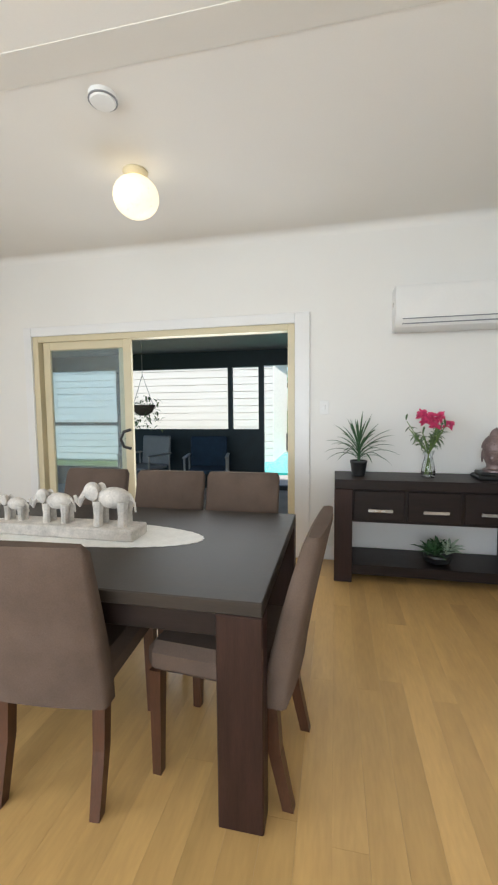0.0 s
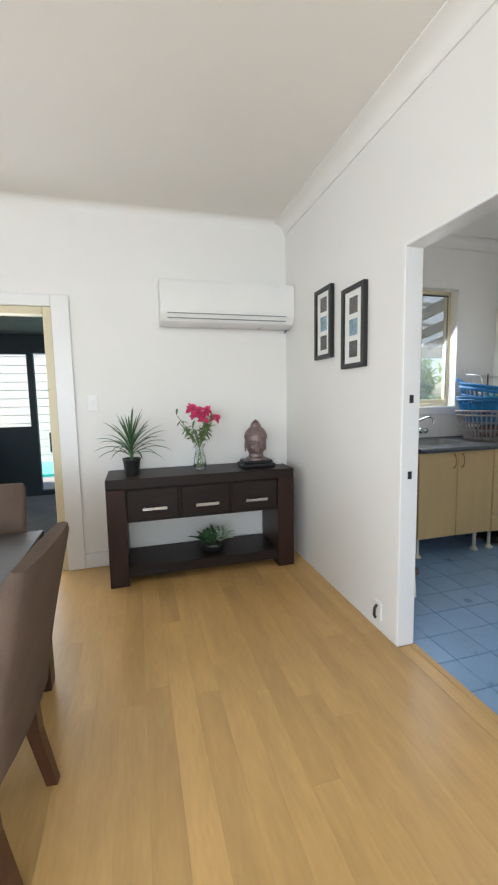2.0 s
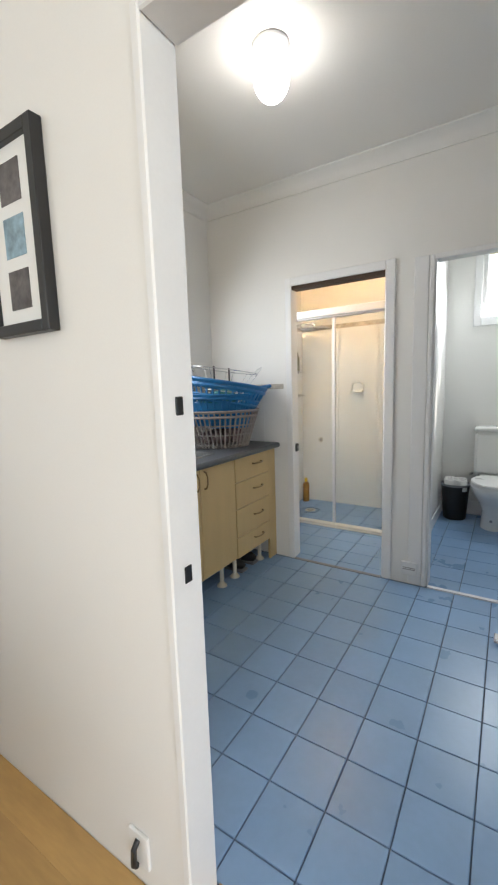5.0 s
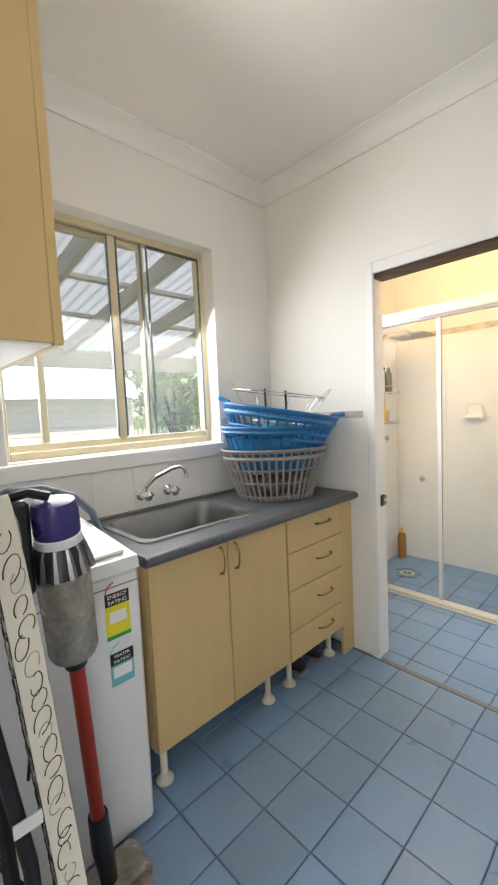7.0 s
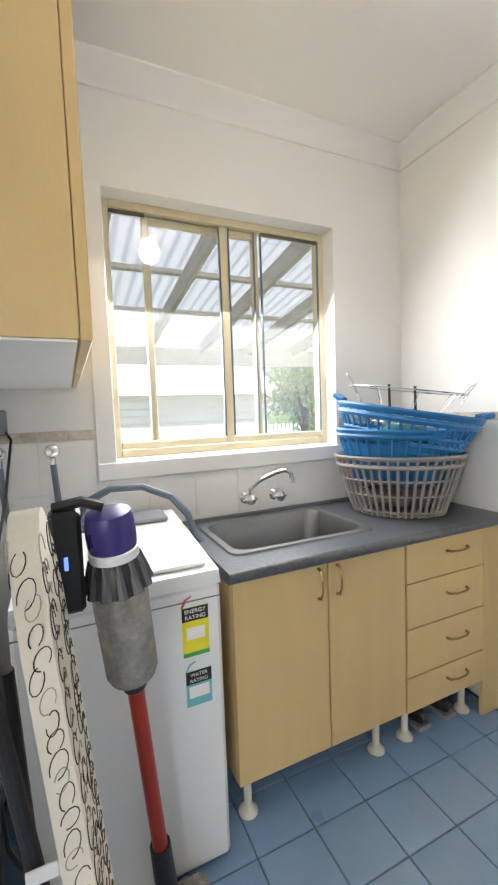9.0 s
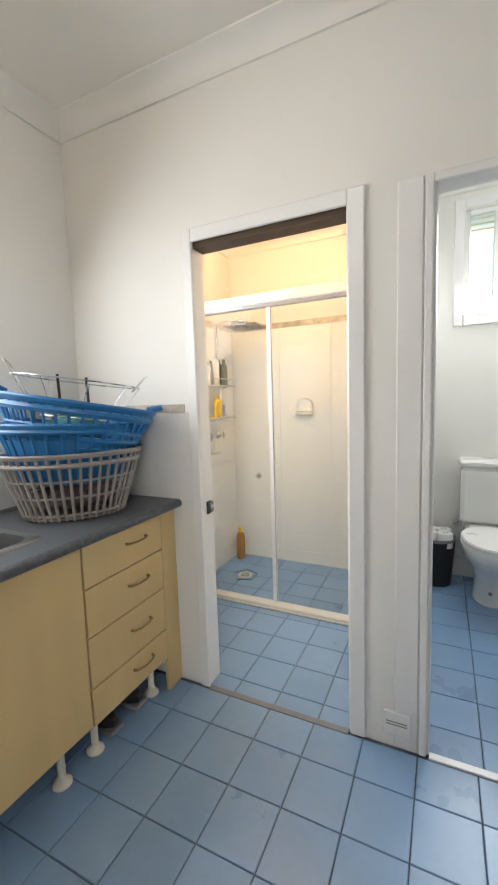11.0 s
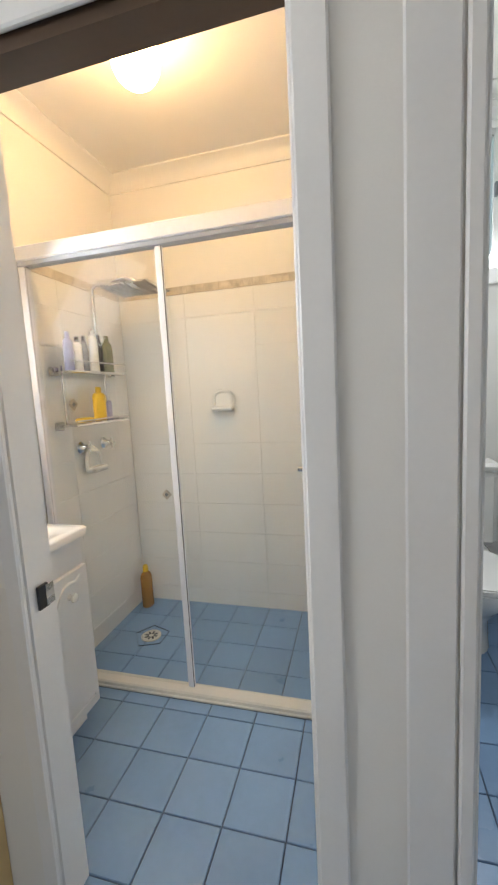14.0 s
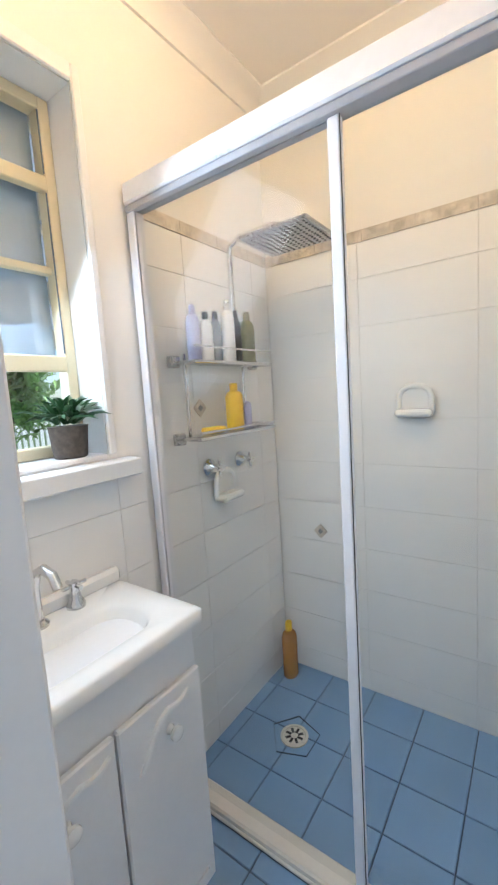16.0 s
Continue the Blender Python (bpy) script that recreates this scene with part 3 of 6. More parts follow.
part("vent", Shape().box(5.745, 5.758, 1.90, 2.04, 2.46, 2.475, 0.003).box(5.745, 5.758, 1.90, 2.04, 2.50, 2.512, 0.003).box(5.745, 5.758, 1.90, 2.04, 2.537, 2.549, 0.003), CREAM, w3, "cream vent slats")
for a, b in ((1.71, 1.87), (1.89, 2.045)):
    p = part("pane", Shape().box(5.775, 5.779, a, b, 1.935, 2.575), FROST, w3, smooth=0)
    p.visible_shadow = False
board("trim_wc_window", [(5.684, 5.699, 1.605, 1.675, 1.82, 2.67), (5.684, 5.699, 2.08, 2.145, 1.82, 2.67), (5.684, 5.699, 1.675, 2.08, 2.61, 2.67), (5.675, 5.699, 1.675, 2.08, 1.82, 1.90)], "white painted toilet window surround")

# sliding glass door of the living room
sd = thing("door_1", (0, 0, 0), "cream aluminium sliding glass door, half open", "door")
sd["kind"] = "structure"
part("door_frame", Shape().box(-2.5, -2.44, 4.03, 4.14, 0, 2.0, 0.004).box(-0.03, 0.03, 4.03, 4.14, 0, 2.0, 0.004).box(-2.44, -0.03, 4.03, 4.14, 1.945, 2.0, 0.004).box(-2.44, -0.03, 4.03, 4.14, 0.0, 0.025, 0.004), CREAM, sd, smooth=0)
for n, (a, b, y) in enumerate(((-2.44, -1.55, 4.095), (-2.40, -1.48, 4.05))):
    leaf = part("door_leaf", Shape().box(a, a + 0.07, y, y + 0.035, 0.025, 1.945, 0.004).box(b - 0.08, b, y, y + 0.035, 0.025, 1.945, 0.004).box(a + 0.07, b - 0.08, y, y + 0.035, 1.87, 1.945, 0.004).box(a + 0.07, b - 0.08, y, y + 0.035, 0.025, 0.12, 0.004), CREAM, sd, smooth=0)
    g = part("pane", Shape().box(a + 0.065, b - 0.075, y + 0.015, y + 0.02, 0.11, 1.88), TINTED, leaf, "bluish tinted glass", 0)
    g.visible_shadow = False
part("handle", Shape().tube([(-1.50, 4.045, 0.93), (-1.56, 4.02, 0.95), (-1.59, 4.015, 1.02), (-1.56, 4.02, 1.09), (-1.50, 4.045, 1.11)], 0.014), BLACK, sd, "black D-shaped pull handle")
part("lock", Shape().box(-0.045, -0.03, 4.04, 4.07, 0.93, 1.08, 0.004), BLACK, sd, "black lock keeper")

# toilet door, standing open
wd = thing("door_2", (4.045, 1.597, 0), "white panelled toilet door standing open", "door", rz=-4.0)
wd["kind"] = "structure"
part("door_leaf", Shape().box(0.004, 0.635, -0.035, 0, 0.012, 2.025, 0.003), TRIM, wd, smooth=0)
for a, b in ((0.10, 0.285), (0.35, 0.535)):
    for c, d in ((0.20, 0.80), (1.00, 1.86)):
        arch = [(a, c), (b, c), (b, d - 0.06)] + [(a + (b - a) * (0.5 + 0.5 * math.cos(t)), d - 0.06 + 0.06 * math.sin(t)) for t in (0.5, 1.0, 1.57, 2.1, 2.6)] + [(a, d - 0.06)]
        rim = [(x, 0.001, z) for x, z in arch]
        part("moulding", Shape().tube(rim, 0.011, 6, closed=True), TRIM, wd)
        part("panel", Shape().box(a + 0.03, b - 0.03, -0.002, 0.006, c + 0.03, d - 0.09, 0.005), TRIM, wd, smooth=0)
for z in (0.25, 1.78):
    part("hinge", Shape().box(-0.006, 0.03, -0.004, 0.004, z - 0.05, z + 0.05, 0.001).tube([(-0.002, 0.006, z - 0.05), (-0.002, 0.006, z + 0.05)], 0.006), STEEL, wd, "grey steel butt hinge")
part("handle", Shape().lathe([(0.026, 0), (0.026, 0.006), (0.010, 0.012), (0.010, 0.035), (0.022, 0.042), (0.027, 0.058), (0.020, 0.07), (0.002, 0.073)], 16, pose(0.58, 0.0, 0.92, -90, 0, 0)), CHROME, wd, "round chrome door knob")


# ---- living room ----
def air_conditioner():
    ob = thing("air_conditioner", (0.80, 4.025, 1.865), "white split-system air conditioner high on the wall", "air conditioner")
    prof = [(0, 0.02), (-0.08, 0.0), (-0.165, 0.03), (-0.195, 0.075), (-0.205, 0.12), (-0.205, 0.30), (-0.19, 0.33), (0, 0.335)]
    part("body", Shape().prism([(y, z) for y, z in prof], 0, 1.05, Matrix(((0, 0, 1, 0), (1, 0, 0, 0), (0, 1, 0, 0), (0, 0, 0, 1)))), WHITEP, ob)
    part("louvre", Shape().box(0.06, 0.97, -0.2, -0.10, 0.02, 0.026, 0.002, pose(0, 0, 0.005, -20, 0, 0)), WHITEP, ob)
    # Grey strips on the casing stand in for the shade in its gaps.
    part("slot", Shape().box(0.05, 0.98, -0.2075, -0.20, 0.080, 0.086).box(0.05, 0.98, -0.192, -0.18, 0.047, 0.053), GREYP, ob, "thin grey shadow gap", 0)
    part("pipe_cover", Shape().tube([(1.034, -0.16, 0.33), (1.04, -0.165, 0.12), (1.035, -0.13, 0.04), (1.035, -0.02, -0.01)], 0.008), GREYP, ob, "grey drain line")


air_conditioner()


def console():
    ob = thing("console_table", (0.365, 3.585, 0), "dark-stained wooden console table with three drawers against the wall", "console table")
    W, D, H = 1.375, 0.42, 0.77
    part("top", Shape().box(0, W, 0, D, 0.70, H, 0.004), DARKWOOD, ob)
    for x in (0, W - 0.13):
        part("leg", Shape().box(x, x + 0.13, 0.0, D, 0, 0.699, 0.004), DARKLEG, ob)
    part("frame", Shape().box(0.131, W - 0.131, 0.02, D - 0.01, 0.455, 0.699, 0.003), DARKWOOD, ob)
    for i in range(3):
        a = 0.14 + i * 0.373
        d = part("drawer", Shape().box(a, a + 0.35, 0.004, 0.019, 0.475, 0.69, 0.004), DARKWOOD, ob)
        part("handle", Shape().box(a + 0.10, a + 0.27, -0.022, -0.014, 0.540, 0.562, 0.002).box(a + 0.11, a + 0.12, -0.016, 0.005, 0.543, 0.559).box(a + 0.25, a + 0.26, -0.016, 0.005, 0.543, 0.559), STEEL, d, "flat brushed steel bar handle", 0)
    part("shelf", Shape().box(0.131, W - 0.131, 0.01, D - 0.01, 0.06, 0.135, 0.004), DARKWOOD, ob)


console()


def photo_frame(y0, y1, z0, z1):
    ob = thing("picture_frame", (LE - 0.001, (y0 + y1) / 2, z0), "black picture frame with three small photographs", "picture frame", "pictures on the wall")
    h, w, t = z1 - z0, (y1 - y0) / 2, 0.028
    part("frame", Shape().box(-0.03, 0, -w, -w + t, 0, h, 0.002).box(-0.03, 0, w - t, w, 0, h, 0.002).box(-0.03, 0, -w + t, w - t, 0, t, 0.002).box(-0.03, 0, -w + t, w - t, h - t, h, 0.002), BLACK, ob, smooth=0)
    part("mount", Shape().box(-0.016, -0.002, -w + t, w - t, t, h - t), PAPER, ob, "white card mount", 0)
    for i, m in enumerate((PHOTO, PHOTOB, PHOTO)):
        c = h / 2 + (i - 1) * 0.125
        part("photograph", Shape().box(-0.018, -0.0165, -0.045, 0.045, c - 0.047, c + 0.047), m, ob, "small dark photograph", 0)


photo_frame(3.15, 3.395, 1.565, 2.03)
photo_frame(2.755, 3.01, 1.475, 1.945)


def dining_table():
    ob = thing("dining_table", (0, 0, 0), "large dark-stained wooden dining table with block legs", "dining table")
    x0, x1, y0, y1 = -1.93, 0.165, 1.687, 2.70
    part("tabletop", Shape().box(x0, x1, y0, y1, 0.685, 0.73, 0.004), DARKTOP, ob)
    for a in (x0, x1 - 0.142):
        for b in (y0, y1 - 0.085):
            part("leg", Shape().box(a, a + 0.142, b, b + 0.085, 0, 0.684, 0.004), DARKLEG, ob)
    part("apron", Shape().box(x0 + 0.143, x1 - 0.143, y0 + 0.03, y0 + 0.055, 0.60, 0.684, 0.002).box(x0 + 0.143, x1 - 0.143, y1 - 0.055, y1 - 0.03, 0.60, 0.684, 0.002).box(x0 + 0.05, x0 + 0.075, y0 + 0.086, y1 - 0.086, 0.60, 0.684, 0.002).box(x1 - 0.075, x1 - 0.05, y0 + 0.086, y1 - 0.086, 0.60, 0.684, 0.002), DARKWOOD, ob, smooth=0)


dining_table()


def dining_chair():
    """An upholstered chair that faces +y."""
    ob = thing("dining_chair", (-0.55, 1.875, 0), "brown suede upholstered dining chair with dark wooden legs", "chair", "chairs round the dining table", 4)
    part("seat", Shape().box(-0.205, 0.205, -0.20, 0.25, 0.385, 0.495, 0.03), SUEDE, ob)
    s, vs, fs = Shape(), [], []
    rows = [(0.36, -0.205, 0.075), (0.45, -0.215, 0.08), (0.55, -0.235, 0.075), (0.68, -0.265, 0.068), (0.80, -0.295, 0.06), (0.885, -0.318, 0.052), (0.91, -0.326, 0.034)]
    for z, y, t in rows:
        hw = 0.212 + 0.012 * (z - 0.36)
        hw -= 0.012 if z > 0.9 else 0
        for x, dy in ((-hw, 0.012), (-hw + 0.012, 0), (-hw * 0.5, -0.008), (0, -0.011), (hw * 0.5, -0.008), (hw - 0.012, 0), (hw, 0.012)):
            vs.append((x, y - t / 2 + dy, z))
        for x, dy in ((hw, -0.012), (hw - 0.012, 0), (0, 0.004), (-hw + 0.012, 0), (-hw, -0.012)):
            vs.append((x, y + t / 2 + dy, z))
    n = 12
    for i in range(len(rows) - 1):
        fs += [(i * n + k, i * n + (k + 1) % n, (i + 1) * n + (k + 1) % n, (i + 1) * n + k) for k in range(n)]
    fs += [tuple(range(n)), tuple(range((len(rows) - 1) * n, len(rows) * n))]
    part("backrest", s.add(vs, fs), SUEDE, ob, smooth=50)
    for x in (-0.17, 0.17):
        part("leg", Shape().add([(x + a * 0.022, -0.185 + b * 0.022, 0.40) for a, b in ((-1, -1), (1, -1), (1, 1), (-1, 1))] + [(x + a * 0.02, -0.2 + b * 0.021, 0.2) for a, b in ((-1, -1), (1, -1), (1, 1), (-1, 1))] + [(x + a * 0.017, -0.245 + b * 0.018, 0.0) for a, b in ((-1, -1), (1, -1), (1, 1), (-1, 1))],
             [(0, 1, 2, 3), (8, 9, 10, 11)] + [(r + k, r + (k + 1) % 4, r + 4 + (k + 1) % 4, r + 4 + k) for r in (0, 4) for k in range(4)]), CHAIRLEG, ob, smooth=0)
        part("leg", Shape().add([(x + a * 0.022, 0.22 + b * 0.022, 0.39) for a, b in ((-1, -1), (1, -1), (1, 1), (-1, 1))] + [(x + a * 0.016, 0.226 + b * 0.016, 0.0) for a, b in ((-1, -1), (1, -1), (1, 1), (-1, 1))],
             [(0, 1, 2, 3), (4, 5, 6, 7)] + [(k, (k + 1) % 4, 4 + (k + 1) % 4, 4 + k) for k in range(4)]), CHAIRLEG, ob, smooth=0)
    return ob


chair = dining_chair()
for x, y, r in ((-1.09, 1.87, 1), (0.0, 1.985, 85), (-0.17, 2.60, 180), (-0.625, 2.59, 180), (-1.14, 2.60, 179)):
    copy_thing(chair, pose(x, y, 0, 0, 0, r))

# lace runner and stone elephants
run = thing("table_runner", (-0.87, 2.2, 0.7305), "white oval lace table runner with a scalloped edge", "table runner")
edge = []
for k in range(160):
    a = 2 * math.pi * k / 160
    r = 1 + 0.014 * abs(math.sin(a * 22))
    edge.append((0.68 * r * math.cos(a), 0.185 * r * math.sin(a)))
part("cloth", Shape().prism(edge, 0, 0.003), LACE, run)


def elephants():
    s = Shape().box(-1.16, -0.46, 2.10, 2.24, 0.7335, 0.785, 0.006)
    for cx, k in ((-0.60, 1.0), (-0.87, 0.80), (-1.09, 0.62)):
        def P(x, y, z):
            return (cx + x * k, 2.17 + y * k, 0.785 + z * k)
        m = Matrix.Translation((cx, 2.17, 0.785)) @ Matrix.Diagonal((k, k, k, 1))
        s.ball((0.02, 0, 0.12), 0.055, 12, 1.45, 0.85, 0.85, m)
        s.ball((-0.085, 0, 0.145), 0.038, 10, 1.0, 0.85, 1.1, m)
        for x in (-0.04, 0.075):
            for y in (-0.025, 0.025):
                s.tube([P(x, y, 0.11), P(x - 0.003, y, 0.05), P(x - 0.005, y, 0)], [0.026 * k, 0.019 * k, 0.021 * k], 8)
        s.tube([P(-0.115, 0, 0.14), P(-0.14, 0, 0.11), P(-0.15, 0, 0.08), P(-0.165, 0, 0.10), P(-0.172, 0, 0.125)], [0.016 * k, 0.013 * k, 0.010 * k, 0.009 * k, 0.007 * k], 8)
        for y in (-1, 1):
            s.ball((-0.06, y * 0.036, 0.145), 0.032, 8, 0.8, 0.22, 1.1, m)
            s.tube([P(-0.11, y * 0.018, 0.125), P(-0.14, y * 0.022, 0.115)], [0.005 * k, 0.002 * k], 6)
        s.tube([P(0.095, 0, 0.14), P(0.118, 0, 0.10), P(0.122, 0, 0.06)], [0.006 * k, 0.005 * k, 0.004 * k], 6)
    tagged(part("elephant_statue", s, STONE), "row of three carved grey stone elephants on a plinth", "statue")


elephants()


def strappy_plant():
    ob = thing("potted_plant", (0.545, 3.79, 0.77), "spiky green dracaena in a small black pot", "plant")
    part("pot", Shape().lathe([(0.045, 0), (0.05, 0.005), (0.062, 0.10), (0.066, 0.105), (0.066, 0.118), (0.058, 0.118), (0.055, 0.10), (0.01, 0.098)], 20), BLACK, ob)
    rnd = random.Random(4)
    s = Shape().tube([(0, 0, 0.09), (0.003, 0, 0.22)], 0.010, 8)
    for i in range(46):
        a = i * 2.4 + rnd.uniform(-0.2, 0.2)
        u = i / 46
        L = rnd.uniform(0.24, 0.34) * (1 - 0.2 * u)
        el = -0.12 + 1.5 * u + rnd.uniform(-0.12, 0.12)
        b = (0, 0, 0.12 + 0.12 * u)
        s.leaf(b, (math.cos(a) * L * math.cos(el), min(0.20, math.sin(a) * L * math.cos(el) * 0.75), b[2] + L * math.sin(el)), 0.021, 0.055 * (1.1 - u), 0.3, 6)
    part("leaves", s, LEAF, ob)


def flower_vase():
    ob = thing("flower_vase", (1.05, 3.80, 0.77), "clear glass vase of pink flowers and greenery", "vase")
    part("vase", Shape().lathe([(0.042, 0), (0.046, 0.004), (0.05, 0.04), (0.044, 0.09), (0.030, 0.14), (0.028, 0.16), (0.045, 0.20), (0.043, 0.20), (0.026, 0.16), (0.040, 0.09), (0.045, 0.04), (0.040, 0.012), (0.001, 0.010)], 24), VASE, ob)
    rnd = random.Random(8)
    st, lf = Shape(), Shape()
    for i in range(14):
        a = rnd.uniform(0, 6.28)
        r = rnd.uniform(0.05, 0.16)
        t = (math.cos(a) * r - 0.03, math.sin(a) * r * 0.7, rnd.uniform(0.28, 0.42))
        st.tube([(math.cos(a + 3) * 0.025, math.sin(a + 3) * 0.025, 0.02), (0, 0, 0.17), t], 0.0028, 6)
        for k in range(9):
            u = rnd.uniform(0.25, 1.05)
            b = Vector((0, 0, 0.17)).lerp(Vector(t), u)
            d = Vector((rnd.uniform(-1, 0.8), rnd.uniform(-0.7, 0.7), rnd.uniform(-0.6, 0.7))).normalized() * rnd.uniform(0.04, 0.08)
            lf.leaf(b, b + d, 0.024, 0.006, 0.2, 3)
    for i in range(9):
        c = Vector((0.03 + rnd.uniform(-0.09, 0.11), rnd.uniform(-0.09, 0.06), 0.40 + rnd.uniform(-0.04, 0.09)))
        pk = Shape()
        for k in range(26):
            d = Vector((rnd.uniform(-1, 1), rnd.uniform(-1, 1), rnd.uniform(-0.4, 1))).normalized()
            pk.leaf(c + d * 0.008, c + d * rnd.uniform(0.03, 0.052), 0.046, 0.004, 0.5, 3)
        part("bloom", pk, PINK, ob, "bright pink ruffled bloom")
    part("stems", st, STEM, ob)
    part("foliage", lf, LEAF2, ob)


def succulent(name, at, label, pot, pot_mat, spread, leaves, mat, accent, k=1.0):
    ob = thing(name, at, label, "plant")
    part("pot", Shape().lathe(pot, 20), pot_mat, ob)
    rnd = random.Random(len(leaves) + 3)
    top = pot[-1][1]
    s, q = Shape(), Shape()
    for n, (cx, cy) in enumerate(leaves):
        for i in range(15):
            a, u = i * 2.4 + n, i / 15
            L = spread * rnd.uniform(0.8, 1.1) * (1 - 0.35 * u)
            el = 0.1 + 1.25 * u
            b = (cx, cy, top + 0.01)
            (q if n % 3 == 1 else s).leaf(b, (cx + math.cos(a) * L * math.cos(el), cy + math.sin(a) * L * math.cos(el), b[2] + L * math.sin(el)), 0.034 * k, 0.016, 0.35, 4)
    part("leaves", s, mat, ob)
    part("pale_leaves", q, accent, ob, "pale green variegated leaves")


strappy_plant()
flower_vase()
succulent("potted_succulent", (1.12, 3.76, 0.135), "bushy green succulents in a low black bowl", [(0.06, 0), (0.085, 0.01), (0.10, 0.05), (0.095, 0.065), (0.01, 0.06)], BLACK, 0.15, [(0, 0), (0.06, -0.03), (-0.06, -0.02), (0.03, 0.05), (0.09, 0.02), (-0.03, -0.06)], LEAF, PALELEAF)


def head_statue():
    m = Matrix.Translation((1.50, 3.79, 0.77))
    s = Shape().box(-0.135, 0.135, -0.095, 0.095, 0, 0.03, 0.008, m).box(-0.115, 0.115, -0.08, 0.08, 0.03, 0.055, 0.008, m)
    s.lathe([(0.085, 0.055), (0.082, 0.068), (0.062, 0.078), (0.056, 0.098), (0.060, 0.112), (0.070, 0.128), (0.079, 0.16), (0.084, 0.20), (0.086, 0.235), (0.082, 0.265), (0.070, 0.292), (0.050, 0.308), (0.043, 0.313), (0.041, 0.33), (0.030, 0.35), (0.015, 0.362), (0.002, 0.372)], 28, m, 1.0, 0.95)
    for x in (-1, 1):
        s.ball((x * 0.083, 0.012, 0.165), 0.022, 8, 0.35, 0.6, 2.2, m)
        s.tube([m @ Vector((x * 0.012, -0.080, 0.203)), m @ Vector((x * 0.038, -0.076, 0.211)), m @ Vector((x * 0.062, -0.056, 0.200))], 0.004, 6)
        s.ball((x * 0.034, -0.066, 0.188), 0.017, 8, 1.2, 0.6, 0.55, m)
        s.ball((x * 0.040, -0.056, 0.155), 0.022, 8, 0.9, 0.6, 1.0, m)
    s.tube([m @ Vector((0, -0.080, 0.205)), m @ Vector((0, -0.092, 0.172)), m @ Vector((0, -0.086, 0.160))], [0.006, 0.012, 0.010], 8)
    s.ball((0, -0.070, 0.142), 0.018, 8, 1.3, 0.6, 0.4, m)
    s.ball((0, -0.062, 0.122), 0.018, 8, 1.2, 0.7, 0.8, m)
    for i in range(190):
        u = i / 190
        a, z = i * 2.4, 0.222 + 0.085 * u
        if z < 0.245 and math.sin(a) < -0.35:
            continue
        r = 0.087 - 0.042 * u ** 2.2
        s.ball((math.cos(a) * r, math.sin(a) * r * 0.95, z), 0.0068, 5, m=m)
    ob = part("head_statue", s, BRONZE)
    ob.data.materials.append(BLACK)
    for f in ob.data.polygons:
        f.material_index = 1 if f.center.z < 0.77 + 0.0551 else 0
    tagged(ob, "mauve bronze serene head statue on a black plinth", "statue")


head_statue()
wb = thing("card_box", (1.69, 3.83, 0.77), "small white box lying on the console table", "box")
part("body", Shape().box(-0.04, 0.03, -0.03, 0.03, 0, 0.022, 0.002), WHITEP, wb)
part("lid", Shape().box(-0.042, 0.032, -0.032, 0.032, 0.022, 0.03, 0.002), WHITEP, wb)


def globe_lamp(name, at, r, label, glass, base=WHITEP, sq=1.0):
    ob = thing(name, at, label, "ceiling light")
    part("base", Shape().lathe([(0.075, 0), (0.075, -0.012), (0.06, -0.03), (0.045, -0.034)], 24), base, ob)
    n = 12
    part("globe", Shape().lathe([(max(0.001, r * math.sin(math.pi * i / n)) if i else 0.045, -0.03 - r * sq * (1 - math.cos(math.pi * i / n))) for i in range(n + 1)], 28), glass, ob, "glowing glass globe")


globe_lamp("ceiling_light", (-0.84, 2.98, LC), 0.138, "amber cut-glass globe light, switched on", GLOBEY, CREAM, sq=0.88)
globe_lamp("ceiling_light", (2.88, 2.72, 2.70), 0.075, "white frosted globe light in the laundry, switched on", GLOBE, sq=1.2)
globe_lamp("ceiling_light", (4.64, 3.14, 2.60), 0.085, "warm frosted globe light in the bathroom, switched on", GLOBEW)
sm = thing("smoke_alarm", (-0.70, 2.40, LC), "round white smoke alarm on the ceiling", "smoke alarm")
part("body", Shape().lathe([(0.065, 0), (0.065, -0.02), (0.055, -0.035), (0.02, -0.04), (0.001, -0.04)], 24), WHITEP, sm)
part("grille", Shape().lathe([(0.058, -0.021), (0.0665, -0.022), (0.0665, -0.027), (0.056, -0.028)], 24), GREYP, sm)


# ---- laundry ----
def bow_handle(s, c, along, out, length=0.10):
    """A bowed bar pull at c; along and out are unit vectors."""
    c, a, o = Vector(c), Vector(along), Vector(out)
    return s.tube([c - a * length / 2, c - a * length * 0.46 + o * 0.016, c - a * length * 0.2 + o * 0.027, c + a * length * 0.2 + o * 0.027, c + a * length * 0.46 + o * 0.016, c + a * length / 2], [0.006, 0.005, 0.004, 0.004, 0.005, 0.006], 8)


sink_unit = thing("sink_cabinet", (2.677, 3.33, 0), "pale yellow laminate sink cabinet with two doors", "cabinet")
part("body", Shape().box(0.0, 0.016, 0.02, 0.55, 0.17, 0.86, 0.001).box(0.69, 0.706, 0.02, 0.55, 0.17, 0.86, 0.001).box(0.016, 0.69, 0.02, 0.55, 0.17, 0.188).box(0.016, 0.69, 0.535, 0.55, 0.188, 0.86), YELLOW, sink_unit, smooth=0)
for a, b, h in ((0.0, 0.352, 0.315), (0.357, 0.708, 0.392)):
    d = part("door", Shape().box(a, b, 0.0, 0.018, 0.175, 0.858, 0.002), YELLOW, sink_unit, smooth=0)
    part("handle", bow_handle(Shape(), (h, 0.0, 0.785), (0, 0, 1), (0, -1, 0), 0.105), BRASS, d, "bowed brass handle")
